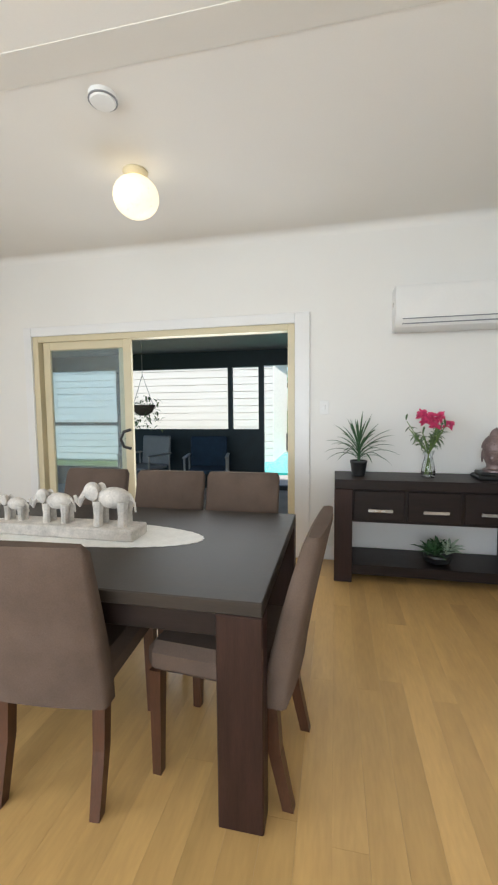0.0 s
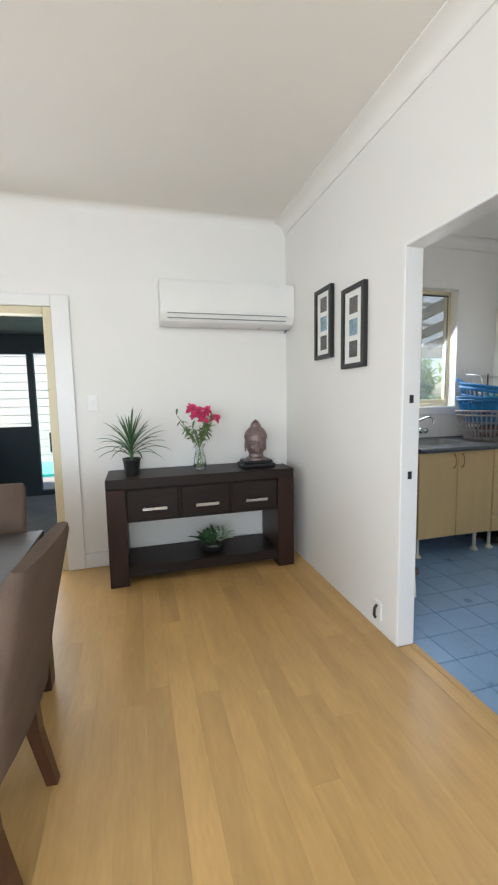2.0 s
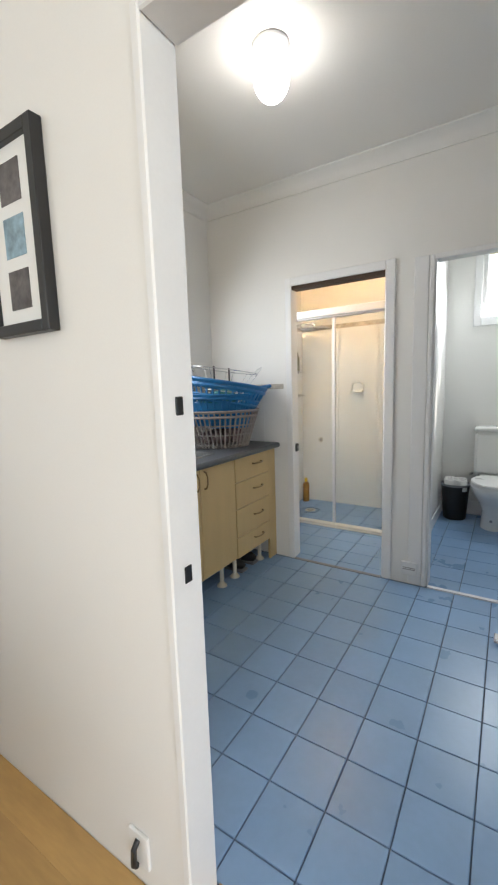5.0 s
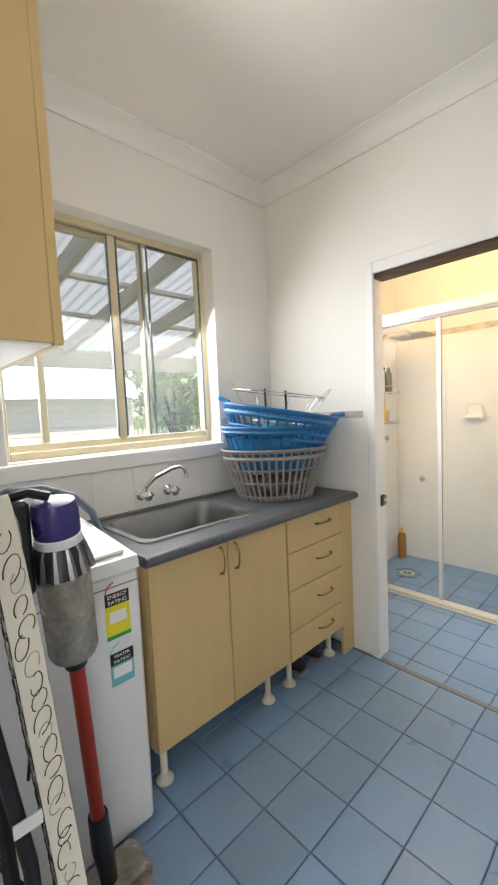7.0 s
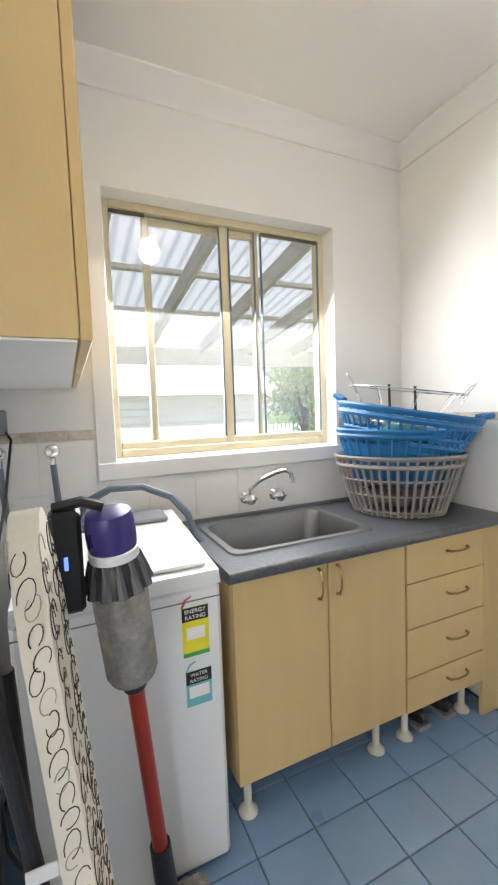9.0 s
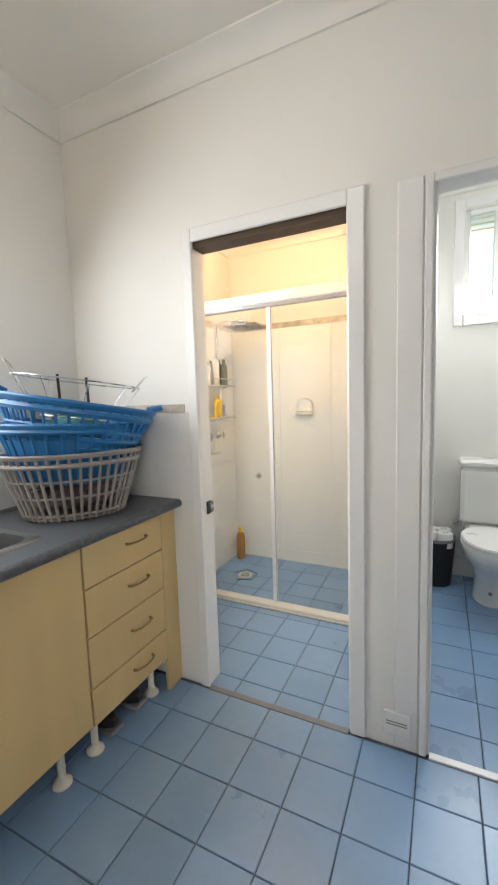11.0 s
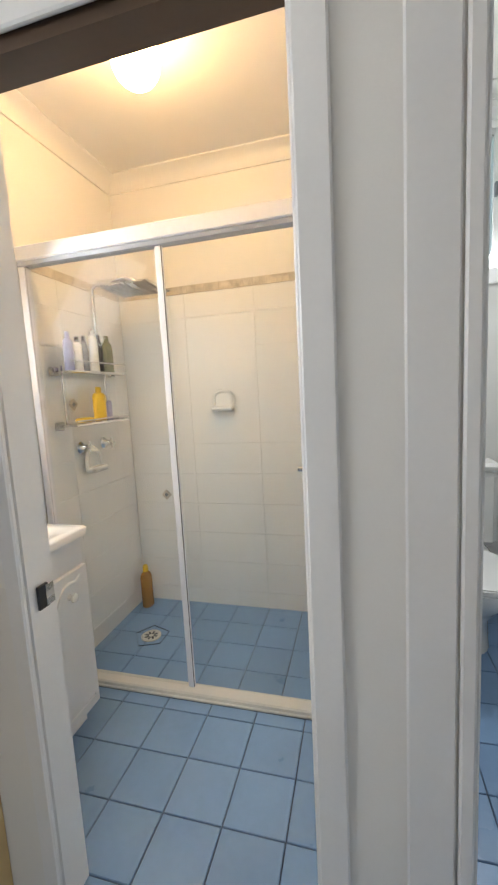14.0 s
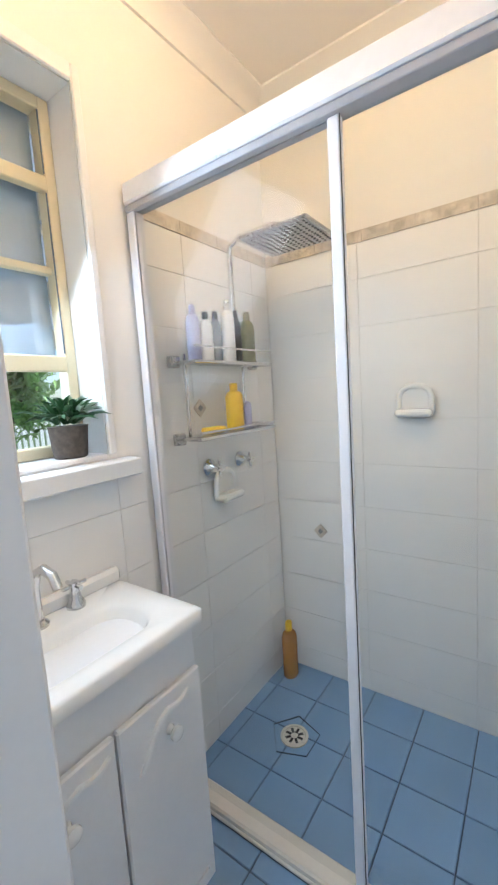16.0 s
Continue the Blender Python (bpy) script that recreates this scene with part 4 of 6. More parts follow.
for x in (0.055, 0.62):
    part("foot", Shape().tube([(x, 0.075, 0.17), (x, 0.075, 0.02)], 0.014, 10).lathe([(0.034, 0), (0.034, 0.006), (0.02, 0.022), (0.015, 0.03)], 16, pose(x, 0.075, 0)), COVER, sink_unit, "cream adjustable plastic foot")
drawers = thing("drawer_cabinet", (3.39, 3.33, 0), "pale yellow laminate cabinet with four drawers", "cabinet")
part("body", Shape().box(0.004, 0.445, 0.02, 0.55, 0.165, 0.86), YELLOW, drawers, smooth=0)
for z0, z1 in ((0.695, 0.858), (0.512, 0.690), (0.314, 0.507), (0.168, 0.309)):
    d = part("drawer", Shape().box(0.003, 0.44, 0.0, 0.018, z0, z1, 0.002), YELLOW, drawers, smooth=0)
    part("handle", bow_handle(Shape(), (0.275, 0.0, (z0 + z1) / 2 + 0.015), (1, 0, 0), (0, -1, 0), 0.115), BRASS, d, "bowed brass handle")
part("end_panel", Shape().box(0.446, 0.548, 0.004, 0.022, 0.0, 0.86, 0.001), YELLOW, drawers, "filler panel down to the floor", 0)
for x in (0.06, 0.40):
    part("foot", Shape().tube([(x, 0.075, 0.166), (x, 0.075, 0.02)], 0.014, 10).lathe([(0.034, 0), (0.034, 0.006), (0.02, 0.022), (0.015, 0.03)], 16, pose(x, 0.075, 0)), COVER, drawers, "cream adjustable plastic foot")
for x in (3.55, 3.70):
    sh = thing("shoe", (x, 3.45, 0), "dark shoe pushed under the cabinet", "shoe", "shoes under the cabinet")
    part("upper", Shape().ball((0, 0.05, 0.045), 0.05, 10, 0.85, 2.4, 0.9).ball((0, 0.11, 0.07), 0.045, 10, 0.8, 1.2, 1.0), BLACK, sh)
    part("sole", Shape().box(-0.04, 0.04, -0.07, 0.17, 0, 0.02, 0.008), GREYP, sh)

bench = thing("worktop", (0, 0, 0), "dark speckled laminate worktop with rounded edge", "worktop")
bx0, bx1, by0, by1 = 2.655, 3.938, 3.305, 3.888
sx0, sx1, sy0, sy1 = 2.74, 3.30, 3.44, 3.82
slab = [(x, y, z) for z in (0.862, 0.90) for x, y in ((bx0, by0), (bx1, by0), (bx1, by1), (bx0, by1), (sx0, sy0), (sx1, sy0), (sx1, sy1), (sx0, sy1))]
slab_faces = [(i, (i + 1) % 4, 4 + (i + 1) % 4, 4 + i) for i in range(4)] + [(8 + i, 8 + (i + 1) % 4, 12 + (i + 1) % 4, 12 + i) for i in range(4)]
slab_faces += [(i, (i + 1) % 4, 8 + (i + 1) % 4, 8 + i) for i in range(4)] + [(4 + i, 4 + (i + 1) % 4, 12 + (i + 1) % 4, 12 + i) for i in range(4)]
part("top", Shape().add(slab, slab_faces), BENCH, bench, smooth=0)
part("front_edge", Shape().tube([(bx0, by0, 0.881), (bx1, by0, 0.881)], 0.019, 12), BENCH, bench, "rounded front edge")
part("upstand", Shape().box(bx0, bx1, by1 + 0.0005, by1 + 0.0055, 0.9, 0.915, 0.001), GREYP, bench, "thin dark sealant line", 0)


def rounded(x0, x1, y0, y1, r, n=6):
    out = []
    for cx, cy, a0 in ((x1 - r, y1 - r, 0), (x0 + r, y1 - r, 90), (x0 + r, y0 + r, 180), (x1 - r, y0 + r, 270)):
        out += [(cx + r * math.cos(radians(a0 + 90 * k / n)), cy + r * math.sin(radians(a0 + 90 * k / n))) for k in range(n + 1)]
    return out


def basin_shape(rings):
    """Stacked outlines (x0, x1, y0, y1, radius, z), closed at the last."""
    vs, fs = [], []
    n = 28
    for x0, x1, y0, y1, r, z in rings:
        vs += [(x, y, z) for x, y in rounded(x0, x1, y0, y1, r)]
    for i in range(len(rings) - 1):
        fs += [(i * n + k, i * n + (k + 1) % n, (i + 1) * n + (k + 1) % n, (i + 1) * n + k) for k in range(n)]
    fs.append(tuple(range((len(rings) - 1) * n, len(rings) * n)))
    return Shape().add(vs, fs)


sink = thing("laundry_sink", (0, 0, 0), "stainless steel sink set in the worktop", "sink")
part("bowl", basin_shape([(sx0 - 0.025, sx1 + 0.025, sy0 - 0.025, sy1 + 0.025, 0.04, 0.901), (sx0 - 0.022, sx1 + 0.022, sy0 - 0.022, sy1 + 0.022, 0.04, 0.907), (sx0 + 0.005, sx1 - 0.005, sy0 + 0.005, sy1 - 0.005, 0.06, 0.905), (sx0 + 0.012, sx1 - 0.012, sy0 + 0.012, sy1 - 0.012, 0.06, 0.89), (sx0 + 0.03, sx1 - 0.03, sy0 + 0.03, sy1 - 0.03, 0.06, 0.72), (sx0 + 0.07, sx1 - 0.07, sy0 + 0.07, sy1 - 0.07, 0.05, 0.705)]), material("dull_sink_steel", (0.26, 0.265, 0.27), 0.38, metal=1.0, vary=0.12, fine=140), sink)
part("waste", Shape().lathe([(0.04, 0.704), (0.04, 0.709), (0.025, 0.7085), (0.02, 0.706)], 20, pose(3.02, 3.63, 0)), CHROME, sink)

tap = thing("wall_tap", (2.972, 3.89, 0.985), "chrome swan-neck wall tap set over the sink", "tap")
for x in (0.0, 0.15):
    part("handle", Shape().lathe([(0.028, 0), (0.028, 0.008), (0.016, 0.018), (0.014, 0.05), (0.024, 0.056), (0.024, 0.072), (0.01, 0.078)], 16, pose(x, 0, 0, 90, 0, 0)).box(x - 0.035, x + 0.035, -0.07, -0.06, -0.006, 0.006, 0.003), CHROME, tap, "chrome cross handle")
part("spout", Shape().tube([(0, -0.03, 0.0), (0.005, -0.05, 0.045), (0.04, -0.075, 0.085), (0.11, -0.11, 0.12), (0.145, -0.128, 0.128), (0.165, -0.138, 0.115), (0.172, -0.14, 0.085), (0.172, -0.14, 0.07)], 0.010, 10), CHROME, tap)


def basket(name, at, label, mat, a, b, h, taper, slats, rings, m, rim=0.012):
    """An oval moulded basket, open between its ribs."""
    ob = thing(name, at, label, "laundry basket")
    ob.matrix_world = Matrix.Translation(at) @ m

    def at_(ang, u):
        k = taper + (1 - taper) * u
        return (a * k * math.cos(ang), b * k * math.sin(ang), h * u)
    for u, r in rings:
        part("hoop", Shape().tube([at_(2 * math.pi * i / 40, u) for i in range(40)], r, 6, closed=True), mat, ob)
    for i in range(slats):
        an = 2 * math.pi * i / slats
        part("slat", Shape().tube([at_(an, 0.0), at_(an, 0.5), at_(an, 0.97)], 0.0065, 5), mat, ob)
    part("rim", Shape().tube([at_(2 * math.pi * i / 40, 1.0) for i in range(40)], rim, 8, closed=True, squash=0.6), mat, ob)
    part("base", Shape().lathe([(1.0, 0.0), (1.0, 0.008), (0.02, 0.008)], 40, None, a * taper, b * taper), mat, ob)
    return ob


g = basket("laundry_basket", (3.60, 3.585, 0.905), "grey-brown slotted plastic laundry basket on the worktop", BASKETG, 0.275, 0.20, 0.255, 0.70, 44, [(0.08, 0.006), (0.36, 0.005), (0.62, 0.005), (0.86, 0.010)], pose(0, 0, 0, 0, 0, -44))
b1 = basket("laundry_basket", (3.60, 3.585, 1.045), "solid-sided blue plastic laundry basket nested in the grey one", BLUEP, 0.272, 0.198, 0.225, 0.70, 30, [(0.92, 0.012)], pose(0, 0, 0, 0, 2, -44), 0.015)
part("wall_band", Shape().lathe([(0.705, 0.005), (0.93, 0.175), (0.925, 0.175), (0.70, 0.006)], 40, None, 0.272, 0.198), BLUEP, b1, "solid blue moulded side")
b2 = basket("laundry_basket", (3.605, 3.58, 1.145), "bright blue slotted laundry basket tilted on top of the stack", BLUEP, 0.30, 0.215, 0.21, 0.70, 38, [(0.05, 0.008), (0.22, 0.012), (0.38, 0.012), (0.56, 0.008), (0.86, 0.016)], pose(0, 0, 0, 0, 10, -44), 0.017)
tw = thing("towel", (3.605, 3.58, 1.165), "crumpled teal towel lying in the blue basket", "towel")
part("fold", Shape().ball((0.03, 0.0, 0.075), 0.10, 12, 1.3, 0.9, 0.75), TEAL, tw)
part("fold", Shape().ball((-0.05, 0.05, 0.06), 0.08, 10, 1.1, 0.9, 0.8), TEAL, tw)
for s_ in (-1, 1):
    part("handle", Shape().tube([(s_ * 0.28, -0.06, 0.225), (s_ * 0.32, -0.045, 0.24), (s_ * 0.33, 0, 0.245), (s_ * 0.32, 0.045, 0.24), (s_ * 0.28, 0.06, 0.225)], 0.013, 8), BLUEP, b2)
cl = thing("clothes", (3.60, 3.585, 0.915), "dark clothes lying in the grey basket", "clothes")
for c, r, q in (((0.02, 0.0, 0.065), 0.12, 0.5), ((-0.07, 0.06, 0.055), 0.08, 0.6), ((0.07, -0.07, 0.065), 0.07, 0.8)):
    part("garment", Shape().ball(c, r, 10, 1.2, 0.9, q), CLOTH, cl)
wr = thing("wire_basket", (3.63, 3.58, 1.335), "thin wire basket lying in the blue basket", "wire basket")
wr.matrix_world = Matrix.Translation((3.63, 3.585, 1.30)) @ pose(0, 0, 0, 0, 8, -44)
part("rim", Shape().tube([(0.25 * math.cos(6.283 * i / 30), 0.155 * math.sin(6.283 * i / 30), 0.15) for i in range(30)], 0.0032, 6, closed=True), STEEL, wr)
part("wires", Shape().tube([(0.15 * math.cos(6.283 * i / 30), 0.10 * math.sin(6.283 * i / 30), 0.0) for i in range(30)], 0.003, 5, closed=True), STEEL, wr)
for i in range(9):
    an = 6.283 * i / 9
    part("wire", Shape().tube([(0.15 * math.cos(an), 0.10 * math.sin(an), 0), (0.25 * math.cos(an), 0.155 * math.sin(an), 0.15)], 0.0018, 5), STEEL, wr)
for e in (-1, 1):
    part("end_loop", Shape().tube([(e * 0.22, -0.06, 0.13), (e * 0.26, -0.055, 0.19), (e * 0.275, 0, 0.205), (e * 0.26, 0.055, 0.19), (e * 0.22, 0.06, 0.13)], 0.0025, 6), STEEL, wr)
for x in (-0.06, 0.05):
    part("peg", Shape().tube([(x, 0, 0.05), (x - 0.02, -0.01, 0.17)], 0.006, 6), BLACK, wr, "dark clothes peg")


def text_on(parent, words, x, y, z, size, mat, name="lettering"):
    """Flat raised lettering that faces -y, centred at x."""
    c = bpy.data.curves.new(name, "FONT")
    c.body, c.size, c.align_x, c.extrude = words, size, "CENTER", 0.0003
    ob = new(name, c)
    c.materials.append(mat)
    dg = bpy.context.evaluated_depsgraph_get()
    me = bpy.data.meshes.new_from_object(ob.evaluated_get(dg))
    bpy.data.objects.remove(ob)
    bpy.data.curves.remove(c)
    t = new(name, me)
    t.parent, t.matrix_basis = parent, pose(x, y, z, 90, 0, 0)
    return t


def washing_machine():
    ob = thing("washing_machine", (2.085, 3.29, 0), "white top-loading washing machine with rating stickers", "washing machine")
    W, D = 0.54, 0.56
    part("body", Shape().box(0, W, 0, D, 0.02, 0.885, 0.012), ENAMEL, ob)
    part("top", Shape().add([(0.0, -0.004, 0.885), (W, -0.004, 0.885), (W, D, 0.885), (0, D, 0.885), (0.004, 0.0, 0.925), (W - 0.004, 0.0, 0.925), (W - 0.004, D, 0.985), (0.004, D, 0.985)], [(0, 1, 2, 3), (4, 5, 6, 7), (0, 1, 5, 4), (1, 2, 6, 5), (2, 3, 7, 6), (3, 0, 4, 7)]), ENAMEL, ob, smooth=0)
    tilt = math.degrees(math.atan2(0.06, D))
    part("lid", Shape().box(0.03, W - 0.03, 0.03, 0.40, 0.0, 0.012, 0.005, pose(0, 0, 0.9265, tilt, 0, 0)), WHITEP, ob)
    part("control_panel", Shape().box(0.05, W - 0.05, 0.43, 0.545, 0.0, 0.016, 0.005, pose(0, 0, 0.927, tilt, 0, 0)), GREYP, ob, "dark grey control panel", 0)
    for i in range(5):
        part("button", Shape().box(0.10 + i * 0.045, 0.125 + i * 0.045, 0.46, 0.48, 0.016, 0.019, 0.001, pose(0, 0, 0.927, tilt, 0, 0)), SATIN, ob)
    part("seam", Shape().box(0.0, W, -0.0012, 0.001, 0.845, 0.849), GREYP, ob, "fine grey seam", 0)
    for x in (0.05, W - 0.05):
        for y in (0.05, D - 0.05):
            part("foot", Shape().tube([(x, y, 0.0), (x, y, 0.03)], 0.02, 10), BLACK, ob)
    lx = 0.42
    st = part("energy_sticker", Shape().box(lx, lx + 0.078, -0.0018, 0.001, 0.685, 0.83), LABELY, ob, "yellow energy rating sticker", 0)
    part("header", Shape().box(lx, lx + 0.078, -0.0026, -0.0019, 0.79, 0.83), INK, st, "black header", 0)
    part("footer", Shape().box(lx, lx + 0.078, -0.0026, -0.0019, 0.685, 0.697), GREEN, st, "green footer", 0)
    part("chart", Shape().box(lx + 0.012, lx + 0.066, -0.0026, -0.0019, 0.735, 0.77), PAPER, st, "pale star chart", 0)
    part("arc", Shape().tube([(lx + 0.002, -0.002, 0.832), (lx + 0.012, -0.002, 0.853), (lx + 0.03, -0.002, 0.862)], 0.008, 6, squash=0.15), LABELR, st, "red arc")
    text_on(st, "ENERGY", lx + 0.039, -0.0027, 0.813, 0.017, PAPER)
    text_on(st, "RATING", lx + 0.039, -0.0027, 0.795, 0.017, PAPER)
    s2 = part("water_sticker", Shape().box(lx + 0.004, lx + 0.08, -0.0018, 0.001, 0.535, 0.64), LABELB, ob, "blue water rating sticker", 0)
    part("header", Shape().box(lx + 0.004, lx + 0.08, -0.0026, -0.0019, 0.602, 0.64), INK, s2, "black header", 0)
    part("panel", Shape().box(lx + 0.012, lx + 0.072, -0.0026, -0.0019, 0.56, 0.595), PAPER, s2, "white panel", 0)
    part("arc", Shape().tube([(lx + 0.006, -0.002, 0.642), (lx + 0.016, -0.002, 0.66), (lx + 0.034, -0.002, 0.668)], 0.008, 6, squash=0.15), LABELB, s2, "blue arc")
    text_on(s2, "WATER", lx + 0.042, -0.0027, 0.624, 0.015, PAPER)
    text_on(s2, "RATING", lx + 0.042, -0.0027, 0.607, 0.015, PAPER)
    part("drain_hose", Shape().tube([(0.16, 0.53, 0.9), (0.17, 0.52, 1.0), (0.21, 0.49, 1.07), (0.29, 0.46, 1.115), (0.40, 0.43, 1.115), (0.50, 0.40, 1.07), (0.555, 0.38, 1.0), (0.575, 0.37, 0.925), (0.60, 0.34, 0.88)], 0.014, 10), RUBBER, ob, "arched grey drain hose hooked to the sink")


washing_machine()
for x in (2.02, 2.19):
    t = thing("washer_tap", (x, 3.89, 1.26), "chrome washing machine tap with grey hose", "tap", "taps behind the washing machine")
    part("body", Shape().tube([(0, 0, 0), (0, -0.05, 0)], 0.014, 10).tube([(0, -0.04, 0.005), (0, -0.045, -0.05)], 0.012, 10), CHROME, t)
    part("handle", Shape().ball((0, -0.06, 0.0), 0.026, 10, 1, 0.7, 1), CHROME, t)
    part("hose", Shape().tube([(0, -0.045, -0.05), (0.01, -0.05, -0.2), (0.035, -0.04, -0.36)], 0.011, 8), RUBBER, t, "grey inlet hose")


def wall_cupboard():
    ob = thing("wall_cupboard", (1.946, 2.855, 1.49), "pale yellow laminate wall cupboard with white underside", "cupboard")
    part("body", Shape().box(0, 0.325, 0.0, 1.02, 0.004, 0.90, 0.001), YELLOW, ob, smooth=0)
    part("underside", Shape().box(0.002, 0.322, 0.003, 1.018, 0.0, 0.0035), WHITEP, ob, "white melamine underside", 0)
    for a in (0.003, 0.513):
        part("door", Shape().box(0.326, 0.344, a, a + 0.504, 0.002, 0.898, 0.002), YELLOW, ob, smooth=0)


wall_cupboard()


def stick_vacuum():
    ob = thing("stick_vacuum", (0, 0, 0), "cordless stick vacuum, purple and grey with red tube", "vacuum cleaner")
    top, low = Vector((2.31, 3.05, 1.18)), Vector((2.41, 3.19, 0.10))
    d = (low - top).normalized()

    def at(u):
        return top + d * u
    rot = Vector((0, 0, 1)).rotation_difference(-d).to_matrix().to_4x4()
    m = Matrix.Translation(top) @ rot
    part("motor", Shape().lathe([(0.03, 0.012), (0.044, 0.008), (0.049, -0.012), (0.049, -0.06), (0.045, -0.075)], 24, m), PURPLE, ob)
    part("collar", Shape().lathe([(0.045, -0.066), (0.05, -0.07), (0.05, -0.088), (0.046, -0.09)], 24, m), SATIN, ob, "silver band")
    part("cyclone", Shape().lathe([(0.048, -0.089), (0.055, -0.10), (0.062, -0.155), (0.05, -0.165)], 24, m), BLACK, ob, "dark ring of cyclones")
    for i in range(12):
        a = 6.283 * i / 12
        part("cone", Shape().tube([m @ Vector((0.047 * math.cos(a), 0.047 * math.sin(a), -0.088)), m @ Vector((0.055 * math.cos(a), 0.055 * math.sin(a), -0.13)), m @ Vector((0.060 * math.cos(a), 0.060 * math.sin(a), -0.155))], [0.006, 0.011, 0.013], 8), CONE, ob)
    part("bin", Shape().lathe([(0.055, -0.16), (0.058, -0.165), (0.056, -0.36), (0.05, -0.375), (0.03, -0.38)], 24, m), SMOKE, ob, "dusty translucent bin")
    part("nozzle", Shape().lathe([(0.026, -0.37), (0.026, -0.41), (0.022, -0.415)], 16, m), BLACK, ob)
    part("tube", Shape().tube([at(0.405), at(0.90)], 0.0185, 14), RED, ob, "metallic red tube")
    part("head_neck", Shape().tube([at(0.89), at(1.0), (2.42, 3.19, 0.05)], [0.026, 0.028, 0.022], 12), BLACK, ob)
    part("floor_head", Shape().box(2.31, 2.53, 3.13, 3.27, 0.003, 0.065, 0.02), SMOKE, ob)
    part("brush", Shape().tube([(2.33, 3.125, 0.035), (2.51, 3.125, 0.035)], 0.028, 12), CLOTH, ob, "dark fuzzy roller")
    part("battery", Shape().box(2.20, 2.258, 3.03, 3.10, 1.0, 1.20, 0.008), BLACK, ob, "black battery and trigger grip")
    part("grip", Shape().tube([(2.21, 3.06, 1.205), (2.26, 3.05, 1.215), (2.30, 3.05, 1.20)], 0.011, 8), BLACK, ob)
    part("indicator", Shape().box(2.224, 2.231, 3.027, 3.0305, 1.09, 1.115), material("blue_led", (0.1, 0.2, 1.0), 0.4, emit=1.0), ob, "lit blue indicator", 0)
    part("cable", Shape().tube([(2.22, 3.05, 0.985), (2.212, 3.03, 0.85), (2.218, 3.02, 0.70), (2.21, 3.03, 0.62)], 0.0035, 6), BLACK, ob)


stick_vacuum()


def ironing_board():
    ob = thing("ironing_board", (0, 0, 0), "folded ironing board with looped pattern cover, leaning upright", "ironing board")
    m = Matrix.Translation((2.28, 2.93, 0.0)) @ pose(0, 0, 0, 0, -4.8, 0) @ pose(0, 0, 0, 0, 0, -6)
    outline = [(-0.08, 0.0), (0.08, 0.0), (0.08, 1.0)] + [(0.08 * math.cos(t), 1.02 + 0.22 * math.sin(t)) for t in (0.2, 0.6, 1.0, 1.35, 1.57, 1.8, 2.15, 2.55, 2.95)] + [(-0.08, 1.0)]
    up = Matrix(((0, 0, 1, 0), (1, 0, 0, 0), (0, 1, 0, 0), (0, 0, 0, 1)))
    part("cover", Shape().prism(outline, -0.022, 0.022, m @ up), COVER, ob, "cream cover")
    rnd = random.Random(11)
    loops, pale = Shape(), Shape()
    for i in range(32):
        z, y0 = 0.06 + i * 0.036, rnd.uniform(-0.04, 0.03)
        r = rnd.uniform(0.020, 0.034)
        for s_, off in ((loops if i % 3 else pale, y0), (pale if i % 2 else loops, -0.052 + 0.01 * (i % 2)), (loops, 0.04 + 0.01 * (i % 2))):
            for face in (0.0225, -0.0225):
                ring = [m @ Vector((face, off + r * math.cos(t) * 0.7 + 0.006 * t / 6, z + r * math.sin(t))) for t in [6.283 * q / 14 for q in range(13)]]
                s_.tube(ring, 0.0013, 4)
    for i in range(34):
        z = 0.05 + i * 0.034
        z += rnd.uniform(-0.008, 0.008)
        cx, rx, rz, a0 = rnd.uniform(-0.007, 0.007), rnd.uniform(0.010, 0.015), rnd.uniform(0.012, 0.026), rnd.uniform(0, 6)
        ring = [m @ Vector((cx + rx * math.cos(t + a0), -0.0802, z + rz * math.sin(t + a0 + 0.5))) for t in [6.283 * q / 12 for q in range(11)]]
        (pale if i % 4 == 3 else loops).tube(ring, 0.0011, 4)
    part("print", loops, INK, ob, "black looped print")
    part("pale_print", pale, INKG, ob, "grey looped print")
    part("leg", Shape().tube([(2.045, 2.88, 1.315), (2.114, 2.88, 1.01), (2.168, 2.87, 0.60), (2.19, 2.87, 0.0)], 0.013, 10), BLACK, ob)
    part("leg", Shape().tube([(2.13, 2.93, 0.98), (2.15, 2.93, 0.5), (2.16, 2.93, 0.0)], 0.013, 10), BLACK, ob)
    part("crossbar", Shape().tube([(2.08, 2.62, 1.322), (2.06, 2.90, 1.324)], 0.0135, 12), CHROME, ob, "chrome tube end")
    part("strap", Shape().box(2.145, 2.19, 2.853, 2.858, 0.675, 0.70, 0.001), WHITEP, ob, "white strap", 0)


ironing_board()
mop = thing("mop_pole", (0, 0, 0), "long dark pole leaning in the corner", "pole")
part("pole", Shape().tube([(2.065, 3.02, 0.0), (2.08, 3.02, 1.05)], 0.017, 8), BLACK, mop)
part("cap", Shape().tube([(2.08, 3.02, 1.05), (2.0805, 3.02, 1.07)], 0.019, 8), GREYP, mop)
cb = thing("power_adapter", (2.005, 3.888, 1.37), "dark charger plugged in the wall with a hanging cable", "charger")
part("body", Shape().box(-0.045, 0.045, -0.05, -0.001, -0.045, 0.045, 0.006), GREYP, cb)
part("cable", Shape().tube([(0.04, -0.04, -0.03), (0.06, -0.07, -0.06), (0.05, -0.25, -0.25), (0.045, -0.55, -0.40), (0.05, -0.75, -0.60), (0.09, -0.85, -0.80), (0.17, -0.90, -0.92)], 0.0045, 6), BLACK, cb)


